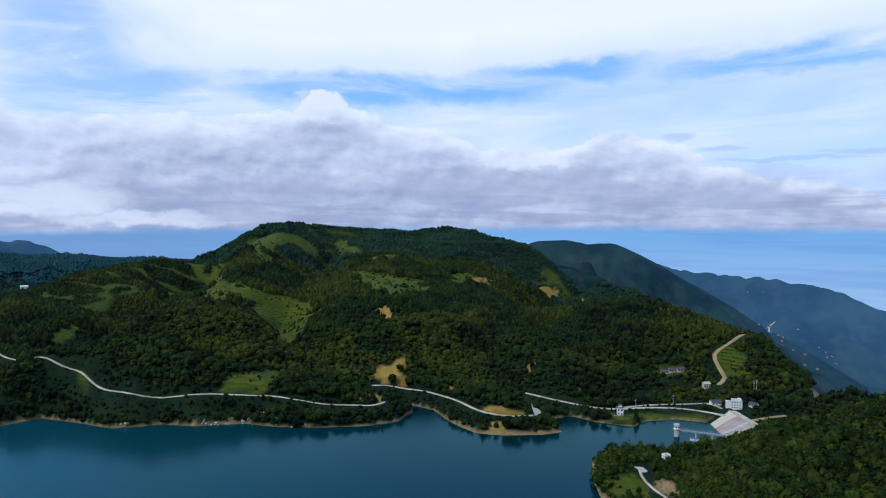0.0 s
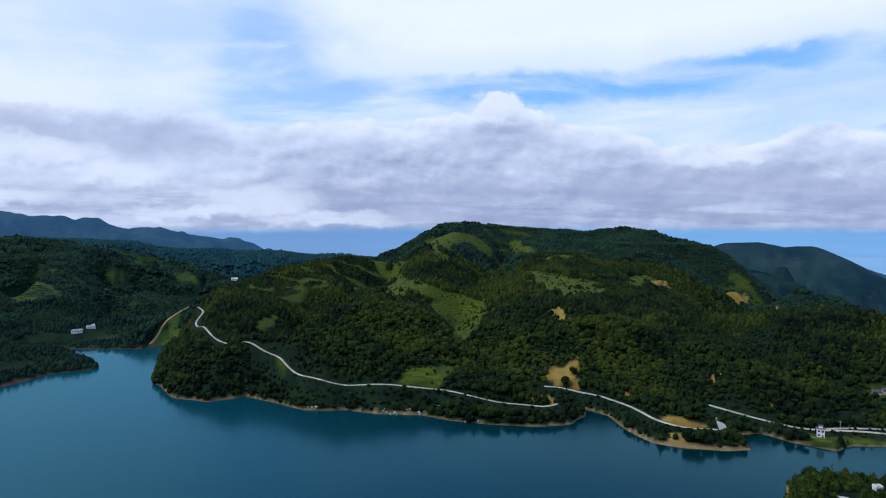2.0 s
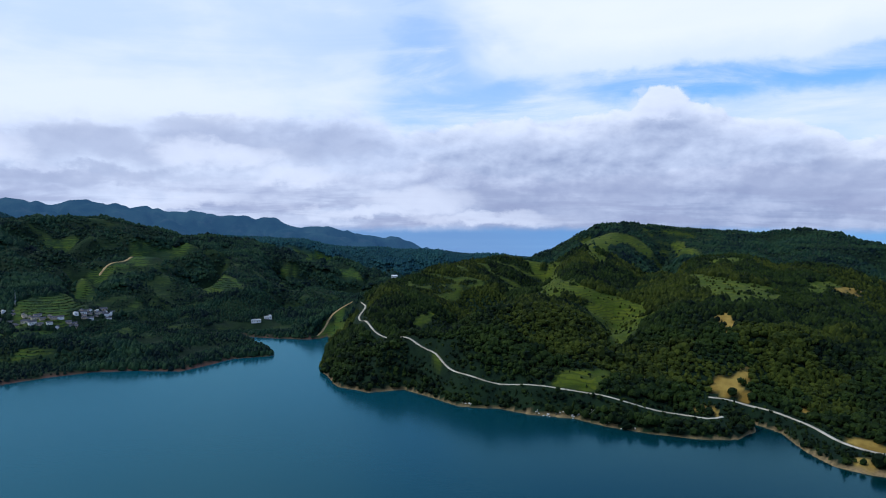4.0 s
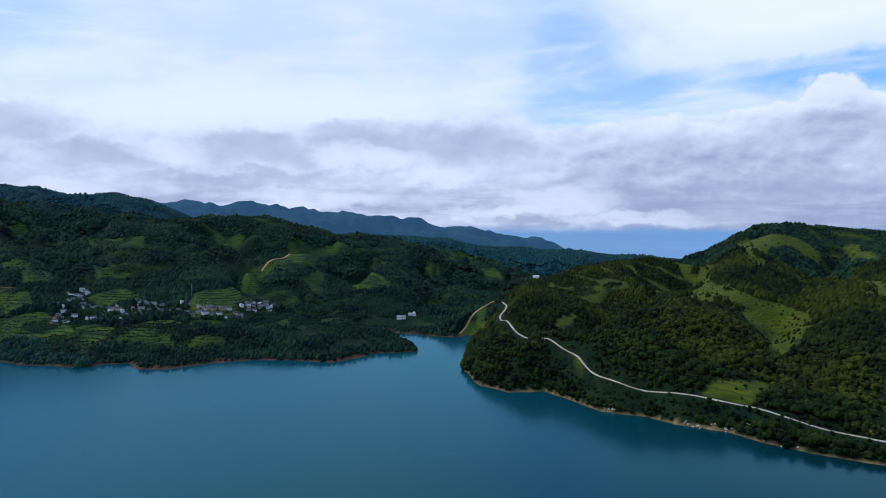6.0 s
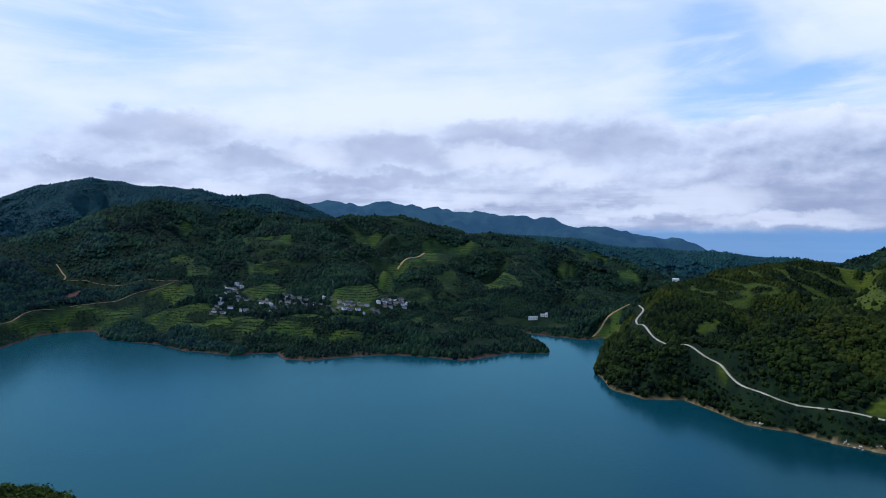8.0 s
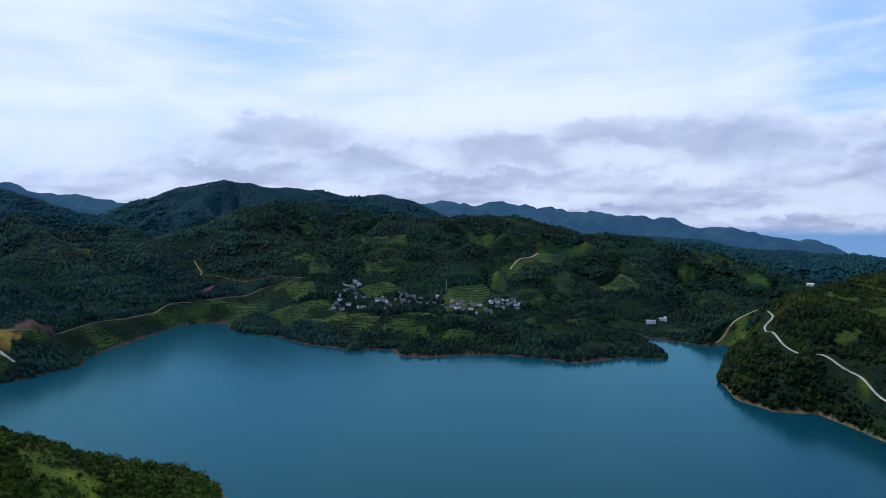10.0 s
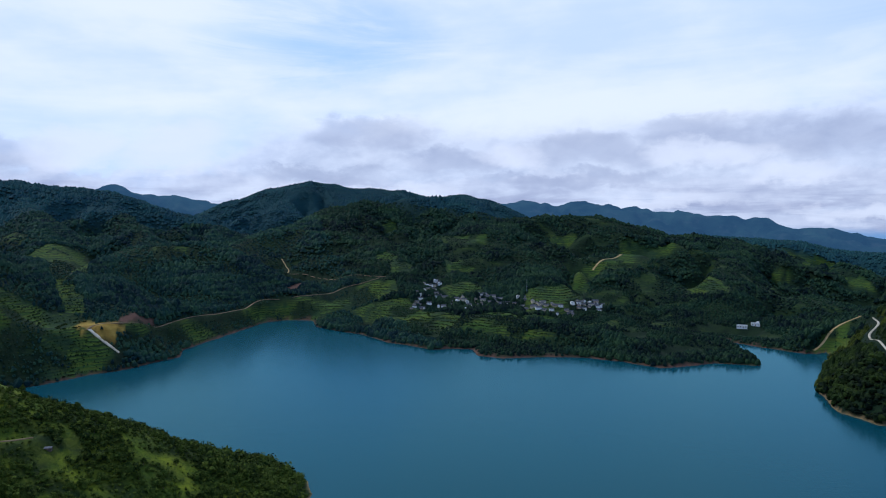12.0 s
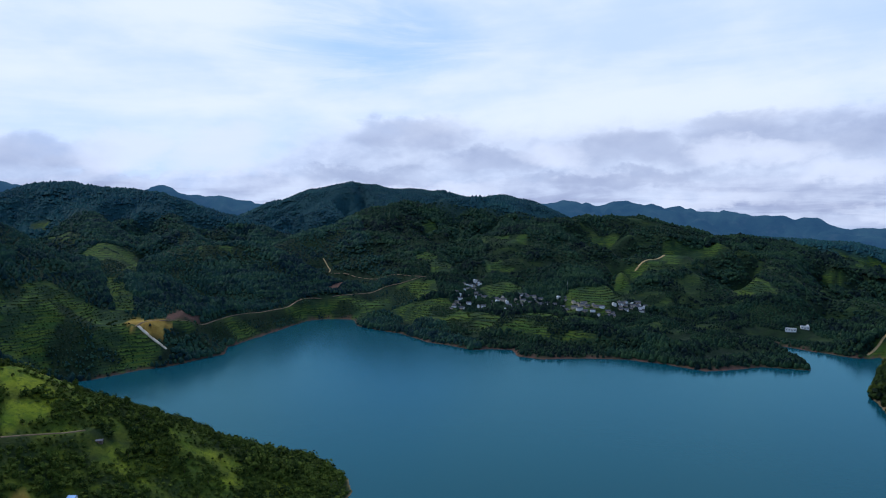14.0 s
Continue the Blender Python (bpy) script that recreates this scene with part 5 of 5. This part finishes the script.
# ---- far valley settlement ----
r = random.Random(5)
far_house = None
spots = [(1128, 2256), (1137, 2242), (1043, 2077), (1129, 2230), (1350, 2730), (1301, 2683), (1409, 2466), (1415, 2409), (1085, 2150), (1100, 2165), (1060, 2110), (1075, 2125), (1020, 2050), (1400, 2440)]
for cx, cy, n in ((1110, 2200, 8), (1390, 2440, 8), (1330, 2700, 4)):
    spots += [(cx + r.gauss(0, 45), cy + r.gauss(0, 70)) for _ in range(n)]
for x, y in spots:
    m = pose(x, y, ground_z(x, y) - 0.2, 0, 0, r.uniform(0, 180))
    if far_house is None:
        far_house = pitched_house("house", 7.5, 5, 3.2, 1.6, MUD, TILE_GREY, 1, "small pale house in the far valley settlement", "valley houses")
        far_house.matrix_basis = m
    else:
        copy_thing(far_house, m)


# ---- roads ----
def ribbon(name, line, width, mat, lift=0.35):
    """A road slab with crowned top and side faces along a line."""
    d = np.gradient(line[:, :2], axis=0)
    d /= np.maximum(np.hypot(d[:, 0], d[:, 1]), 1e-6)[:, None]
    n = np.stack([-d[:, 1], d[:, 0]], -1)
    rows = []
    wob = 1 + 0.10 * value_noise(line[:, 0], line[:, 1], 18, 91)
    for off, drop in ((-0.55, -0.7), (-0.5, 0.0), (0.0, 0.06), (0.5, 0.0), (0.55, -0.7)):
        xy = line[:, :2] + n * (off * width * wob)[:, None]
        rows.append(np.column_stack([xy, line[:, 2] + lift + drop]))
    v, m = np.stack(rows, 1).reshape(-1, 3), len(rows)
    i, j = np.meshgrid(np.arange(len(line) - 1), np.arange(m - 1), indexing="ij")
    f = np.stack([i * m + j, (i + 1) * m + j, (i + 1) * m + j + 1, i * m + j + 1], -1).reshape(-1, 4)
    return mesh_object(name, v, f[:, ::-1], mat)


BROWN = plain("brown_track", (0.10, 0.065, 0.035), (0.21, 0.145, 0.085), 0.10, 0.95)
DIRT = plain("dirt_road", (0.23, 0.155, 0.065), (0.36, 0.26, 0.12), 0.10, 0.95)
for (pts, width, kind_, text), line in zip(ROADS, ROAD_LINES):
    tagged(ribbon("road", line, width, {"pale": ROAD, "dirt": DIRT, "brown": BROWN}[kind_]), text, "road", kind="structure")


# ---- woods ----
def ico(level, seed, jitter, stretch=(1, 1, 1)):
    """A lumpy crown: a small sphere mesh pushed in and out at random, flatter below."""
    bm = bmesh.new()
    bmesh.ops.create_icosphere(bm, subdivisions=level, radius=1.0)
    r = random.Random(seed)
    for v in bm.verts:
        f = 1 + r.uniform(-jitter, jitter)
        v.co = Vector((v.co.x * f * stretch[0], v.co.y * f * stretch[1], v.co.z * f * stretch[2] * (0.6 if v.co.z < 0 else 1)))
    bm.verts.index_update()
    vs = np.array([v.co[:] for v in bm.verts])
    fs = np.array([[v.index for v in f.verts] for f in bm.faces])
    bm.free()
    return vs, fs


def lobes(seed, count, level, jitter):
    """Several crowns of different size grown together."""
    r = random.Random(seed)
    vs, fs, n = [], [], 0
    for k in range(count):
        v, f = ico(level, seed * 31 + k, jitter)
        s = r.uniform(0.5, 0.8)
        a = r.uniform(0, 6.28)
        v = v * s + np.array([math.cos(a) * 0.45, math.sin(a) * 0.45, r.uniform(-0.1, 0.55)])
        vs.append(v); fs.append(f + n); n += len(v)
    return np.vstack(vs), np.vstack(fs)


def spire(seed, tiers, sides):
    """A pointed crown of ragged stacked cones."""
    r = random.Random(seed)
    vs, fs, n = [], [], 0
    for k in range(tiers):
        z0, rad = -0.6 + 1.5 * k / tiers, 0.75 * (1 - 0.8 * k / tiers)
        ring = [(math.cos(6.283 * i / sides + k) * rad * r.uniform(.7, 1.2), math.sin(6.283 * i / sides + k) * rad * r.uniform(.7, 1.2), z0 + r.uniform(-.12, .12)) for i in range(sides)]
        vs += ring + [(r.uniform(-.06, .06), r.uniform(-.06, .06), z0 + 1.5 / tiers + 0.45)]
        fs += [(n + i, n + (i + 1) % sides, n + sides) for i in range(sides)]
        n += sides + 1
    return np.array(vs), np.array(fs)


CROWN_FINE = [lobes(s, 3, 1, 0.30) for s in range(6)] + [ico(2, 9, 0.24, (1, 1, 1.0))] + [spire(1, 4, 7)]


def leafy(seed, cards, tall=1.0, leaf=1.0):
    """A crown of a dark core and many small turned leaf sprays with gaps between them."""
    r = random.Random(seed)
    v, f = ico(1, seed, 0.3)
    vs, fs = list(map(tuple, v * np.array([0.62, 0.62, 0.62 * tall]) * (1.6 - 0.6 * leaf))), list(map(tuple, f))
    for _ in range(cards):
        u, a = r.uniform(-0.55, 1), r.uniform(0, 6.283)
        c = math.sqrt(max(0, 1 - u * u))
        rad = r.uniform(0.62, 1.05)
        p = Vector((c * math.cos(a), c * math.sin(a), u * tall)) * rad
        m = Euler((r.uniform(-.9, .9), r.uniform(-.9, .9), r.uniform(0, 6.28))).to_matrix()
        s = r.uniform(0.22, 0.42) * leaf
        n = len(vs)
        for q in ((-1, -.6, 0), (1, -.5, 0.2), (0.1, 1, 0)):
            vs.append(tuple(p + m @ Vector(q) * s))
        fs.append((n, n + 1, n + 2))
    return np.array(vs), np.array(fs)


CROWN_NEAR = [leafy(80 + s, 62, 0.9 + 0.15 * (s % 3), 0.55) for s in range(6)]
CROWN_BUSH = [leafy(90 + s, 56, 0.75 + 0.12 * (s % 4), 0.68) for s in range(7)]


def dome(seed, sides=5):
    """A cheap uneven crown for far woods, open below."""
    r = random.Random(seed)
    vs = [(math.cos(6.283 * i / sides) * r.uniform(.8, 1.15), math.sin(6.283 * i / sides) * r.uniform(.8, 1.15), r.uniform(-.7, -.4)) for i in range(sides)]
    vs += [(math.cos(6.283 * i / sides + .6) * r.uniform(.55, .9), math.sin(6.283 * i / sides + .6) * r.uniform(.55, .9), r.uniform(.1, .5)) for i in range(sides)]
    vs.append((r.uniform(-.2, .2), r.uniform(-.2, .2), r.uniform(.8, 1.15)))
    fs = []
    for i in range(sides):
        k = (i + 1) % sides
        fs += [(i, k, sides + i), (k, sides + k, sides + i), (sides + i, sides + k, 2 * sides)]
    return np.array(vs), np.array(fs)




def tuft(seed, sides=5):
    """The plainest crown, for woods kilometres away: a blunt uneven cone."""
    r = random.Random(seed)
    vs = [(math.cos(6.283 * i / sides) * r.uniform(.75, 1.15), math.sin(6.283 * i / sides) * r.uniform(.75, 1.15), r.uniform(-.7, -.2)) for i in range(sides)]
    vs.append((r.uniform(-.25, .25), r.uniform(-.25, .25), r.uniform(.7, 1.1)))
    return np.array(vs), np.array([(i, (i + 1) % sides, sides) for i in range(sides)])


CROWN_DOT = [tuft(200 + s) for s in range(6)]
CROWN_FAR = [dome(60 + s, 4) for s in range(6)]
CROWN_MID = [dome(140 + s, 5) for s in range(6)]



def scatter(x0, x1, y0, y1, gap, seed):
    r = np.random.RandomState(seed)
    gx_, gy_ = np.meshgrid(np.arange(x0, x1, gap), np.arange(y0, y1, gap))
    gx_, gy_ = gx_.ravel(), gy_.ravel()
    return gx_ + r.uniform(-.48, .48, gx_.shape) * gap, gy_ + r.uniform(-.48, .48, gy_.shape) * gap, r


def sightable(x, y, lo, hi):
    d, a = np.hypot(x, y), np.degrees(np.arctan2(-x, y))
    return (d >= lo) & (d < hi) & (a > -40) & (a < 109)


def thicket(x, y):
    """Share of ground under shrubs on the grassy hill: closed thickets on its lower flank, loose clumps near the top."""
    return np.clip(0.62 + 0.75 * fbm(x, y, 42, 65, 3) + 0.45 * fbm(x, y, 12, 66, 2), 0.10, 1.0)


def plantable(x, y, z, r, bushes=0.15):
    """Where trees grow: on wooded ground, off roads, banks, plots and yards."""
    g, s, k = cover_at(x, y, z)
    hill = (x > -560) & (x < -200) & (y < 110)
    share = np.full(x.shape, bushes)
    share[hill] = np.where(plot_mask(x[hill], y[hill]) > 0.4, 0.03, thicket(x[hill], y[hill]))
    bay = (x < -700) & (y < 250)
    share[bay] = np.clip(0.10 + 0.9 * (fbm(x[bay], y[bay], 30, 67, 3) - 0.05), 0.02, 0.7)
    ok = (z > 1.3) & ((s < 0.3) | (r.uniform(0, 1, x.shape) < 0.05)) & (k < 0.7) & ((g < 0.4) | (r.uniform(0, 1, x.shape) < share))
    rg = road_gap(x, y)
    ok &= rg > 3.4
    for cx, cy, rad in CLEAR:
        ok &= np.hypot(x - cx, y - cy) > rad
    # thin places in the wood
    ok &= ~((fbm(x, y, 38, 77, 3) > 1.1) & (r.uniform(0, 1, x.shape) < 0.35))
    return ok, g


def wood(name, crowns, x, y, z, size, r, mat, text, tall=(0.9, 1.4), sink=0.25):
    """Many crowns joined into one mesh."""
    kind_ = r.randint(0, len(crowns), len(x))
    vs, fs, n = [], [], 0
    for k, (cv, cf) in enumerate(crowns):
        pick = np.where(kind_ == k)[0]
        if not len(pick):
            continue
        a, h = r.uniform(0, 6.283, len(pick)), r.uniform(*tall, len(pick))
        s = size[pick]
        ca, sa = np.cos(a)[:, None], np.sin(a)[:, None]
        px = (cv[None, :, 0] * ca - cv[None, :, 1] * sa) * s[:, None] + x[pick][:, None]
        py = (cv[None, :, 0] * sa + cv[None, :, 1] * ca) * s[:, None] + y[pick][:, None]
        pz = (cv[None, :, 2] + 0.6) * (s * h)[:, None] + (z[pick] - sink * s)[:, None]
        vs.append(np.stack([px, py, pz], -1).reshape(-1, 3))
        fs.append((cf[None] + (np.arange(len(pick)) * len(cv))[:, None, None]).reshape(-1, 3) + n)
        n += len(pick) * len(cv)
    return tagged(mesh_object(name, np.vstack(vs), np.vstack(fs), mat, False), text, "forest", kind="stuff")


def grow(lo, hi, gap, size, crowns, seed, mat, text, tall=(0.9, 1.4), name="forest", part=None):
    x, y, r = scatter(-hi, hi, -hi * 0.45, hi, gap, seed)
    keep = sightable(x, y, lo, hi)
    if part is not None:
        keep &= part(x, y)
    x, y = x[keep], y[keep]
    z = ground_at(x, y)
    ok, g = plantable(x, y, z, r)
    x, y, z, g = x[ok], y[ok], z[ok], g[ok]
    tone = np.clip(1.04 + 0.38 * fbm(x, y, 55, 88, 2), 0.72, 1.5) * np.where(np.hypot(x, y) > 800, np.clip(0.62 + 1.5 * (stand_depth(x, y) - lane_width(x, y)), 0.55, 1.35), 1)
    s = size * r.uniform(0.62, 1.35, len(x)) * tone * np.where(g > 0.4, np.where((x > -560) & (y < 110), 0.85, 0.5), 1)
    s = np.where((x < -600) & (plot_mask(x, y) > 0.4), s * 0.42, s)
    if part is east:
        s = s * np.exp(0.26 * r.normal(0, 1, len(x)))
    if part is west:
        s = s * np.clip(0.45 + 0.75 * thicket(x, y), 0.5, 1.3) * np.exp(0.28 * r.normal(0, 1, len(x)))
    rg = road_gap(x, y)
    s *= np.clip(rg / 8.5, 0.42, 1)
    # low growth on the lake side of the roads, so that they show
    for run, least in ((8.0, 0.62), (17.0, 0.72)):
        out_ = 1 + run / np.hypot(x, y)
        s *= np.clip(road_gap(x * out_, y * out_) / 8.0, np.where((x < -400) & (y > 500), 0.4, least), 1)
    return wood(name, crowns, x, y, z, s, r, mat, text, tall)


east = lambda x, y: (x > 60) & (y < 500)
west = lambda x, y: (y < 120) & (x > -560)
grow(250, 560, 3.5, 2.45, CROWN_NEAR, 3, LEAF_NEAR, "dense mixed green trees and shrubs on the near bank", part=east)
grow(250, 560, 2.6, 1.6, CROWN_BUSH, 4, LEAF_BUSH, "green shrubs and young pines on a grassy hill", part=west)
olive = lambda x, y: (fbm(x, y, 110, 83, 3) > 0.28) & (y > 590)
grow(380, 760, 4.7, 3.1, CROWN_FINE, 5, LEAF, "dense dark green wood along the lake shore", part=lambda x, y: ~east(x, y) & ~west(x, y) & ~olive(x, y))
grow(380, 760, 4.7, 3.2, CROWN_FINE, 25, LEAF_OLIVE, "olive green broad-leaved trees on the sunny knolls", part=lambda x, y: ~east(x, y) & ~west(x, y) & olive(x, y))
grow(760, 1250, 4.3, 2.9, CROWN_MID, 6, LEAF, "dense dark green wood on the main hill", part=lambda x, y: (x > -560) & ~olive(x, y))
grow(760, 1250, 4.3, 3.0, CROWN_MID, 26, LEAF_OLIVE, "olive green stands on the main hill", part=lambda x, y: (x > -560) & olive(x, y))
# woods in the west and beyond 1250 m: leaf colours tinted as haze
grow(760, 1250, 4.4, 2.8, CROWN_MID, 16, LEAF_FAR_HAZE, "dark blue-green wood on the western hillsides", part=lambda x, y: (x <= -560) & (y >= 330))
grow(760, 1250, 4.4, 2.8, CROWN_MID, 17, LEAF_BAY_HAZE, "blue-green pine wood round the western bay", part=lambda x, y: (x <= -560) & (y < 330))
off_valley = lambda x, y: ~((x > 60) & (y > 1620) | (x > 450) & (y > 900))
grow(1250, 1700, 6.3, 4.15, CROWN_FAR, 7, LEAF_FAR_HAZE, "dark blue-green wood on the upper hills", (0.65, 0.95), part=lambda x, y: off_valley(x, y) & (y >= 330))
grow(1250, 1700, 6.3, 4.15, CROWN_FAR, 18, LEAF_BAY_HAZE, "blue-green wood on the upper slopes behind the bay", (0.65, 0.95), part=lambda x, y: y < 330)
grow(1700, 2250, 6.4, 4.5, CROWN_DOT, 8, LEAF_BLUE_HAZE, "distant blue-green wood on the ridges", (0.6, 0.9), part=off_valley)
grow(2250, 2760, 7.0, 5.2, CROWN_DOT, 9, LEAF_BLUE_HAZE, "distant blue-green wood on the western ridge", (0.5, 0.8), part=lambda x, y: (x < -1500) & (y < 1150))


# hedge rows along the terrace edges of the plots
def hedges(lo, hi, gap, rise, size, seed, mat, text):
    x, y, r = scatter(-1350, 420, -200, 1250, gap, seed)
    keep = sightable(x, y, lo, hi)
    x, y = x[keep], y[keep]
    near = np.zeros(x.shape, bool)
    for poly in FIELDS:
        if min(q[0] for q in poly) > 190 or max(q[0] for q in poly) < -600:
            near |= inside(x, y, poly)
    x, y = x[near], y[near]
    z = ground_at(x, y)
    edge = np.mod(z / rise + 0.15 * fbm(x, y, 25, 33, 2), 1.0) < 0.17
    ok = edge & (road_gap(x, y) > 4) & (r.uniform(0, 1, x.shape) < 0.85)
    for cx, cy, rad in CLEAR:
        ok &= np.hypot(x - cx, y - cy) > rad * 0.8
    x, y, z = x[ok], y[ok], z[ok]
    return wood("hedge", CROWN_FAR, x, y, z, size * r.uniform(0.6, 1.3, len(x)), r, mat, text, (0.7, 1.1), 0.1)


hedges(480, 760, 1.0, 2.4, 0.7, 21, LEAF, "dark hedge rows along terrace edges near the dam")
hedges(760, 1350, 1.5, 2.6, 0.95, 22, LEAF, "dark hedge rows along terraced village plots")


# ---- pale stones at the water's edge ----
def shore_stones(spots, seed):
    """Angular blocks lying on the bank, joined."""
    r = random.Random(seed)
    vs, fs, n = [], [], 0
    for x, y, count, spread in spots:
        for k in range(count):
            px_, py_ = x + r.uniform(-1, 1) * spread, y + r.uniform(-1, 1) * 3.5
            v, f = ico(1, seed * 7 + k, 0.25)
            v = v * r.uniform(0.35, 1.1) * np.array([1.3, 1.0, 0.8]) + np.array([px_, py_, max(0.1, ground_z(px_, py_)) + 0.15])
            vs.append(v); fs.append(f + n); n += len(v)
    return tagged(mesh_object("stones", np.vstack(vs), np.vstack(fs), ROCK, False), "pale angular stones along the water's edge", "stones", kind="stuff")


shore_stones([(-160, 548, 26, 14), (-185, 543, 12, 12), (-262, 537, 10, 8), (-120, 537, 12, 14)], 61)


# ---- single trees on the near banks ----
def tree(seed, mat, text, group):
    """A trunk with limbs and a crown of many leaf sprays; about 6 m high."""
    t = tagged(new("tree"), text, "tree", group)
    r = random.Random(seed)
    bm = tube((0, 0, -0.6), (0.1, 0, 2.2), 0.22, 0.14, 7)
    for k in range(5):
        a = k * 1.257 + r.uniform(-.4, .4)
        tube((0.05, 0, 1.3 + 0.22 * k), (math.cos(a) * 1.3, math.sin(a) * 1.3, 2.6 + 0.4 * k), 0.10, 0.04, 5, bm)
    part("trunk", bm, BARK, t)
    v, f = leafy(seed, 240, 1.25, 0.6)
    crown = mesh_object("crown", v * 2.1 + np.array([0.05, 0, 3.3]), f, mat, False)
    crown.parent = t
    return t


def stand(models, spots, sizes, seed):
    r = random.Random(seed)
    used = set()
    for (x, y), s in zip(spots, sizes):
        k = r.randrange(len(models))
        ob = models[k] if k not in used else copy_thing(models[k], Matrix())
        used.add(k)
        seat(ob, float(x), float(y), r.uniform(0, 360), 0.1)
        ob.scale = (s, s, s * r.uniform(0.85, 1.2))


for part_, mat, text, group, seed, lo in ((east, LEAF_NEAR, "broad green tree in the wood on the bank", "trees on the east bank", 31, 7.0),
                                          (west, LEAF_BUSH, "young green tree among shrubs on the grassy hill", "trees on the west hill", 32, 8.0)):
    x, y, r = scatter(-560, 300, -120, 500, lo, seed)
    keep = sightable(x, y, 330, 500) & part_(x, y)
    x, y = x[keep], y[keep]
    z = ground_at(x, y)
    g, s, k = cover_at(x, y, z)
    ok = (z > 2.5) & (s < 0.3) & (road_gap(x, y) > 6)
    for cx, cy, rad in CLEAR:
        ok &= np.hypot(x - cx, y - cy) > rad + 2
    spots = list(zip(x[ok], y[ok]))
    r2 = random.Random(seed)
    r2.shuffle(spots)
    spots = spots[:148]
    stand([tree(seed * 10 + n, mat, text, group) for n in range(4)], spots, (0.55 if seed == 31 else 0.38) + 0.42 * r.uniform(0, 1, len(spots)), seed)
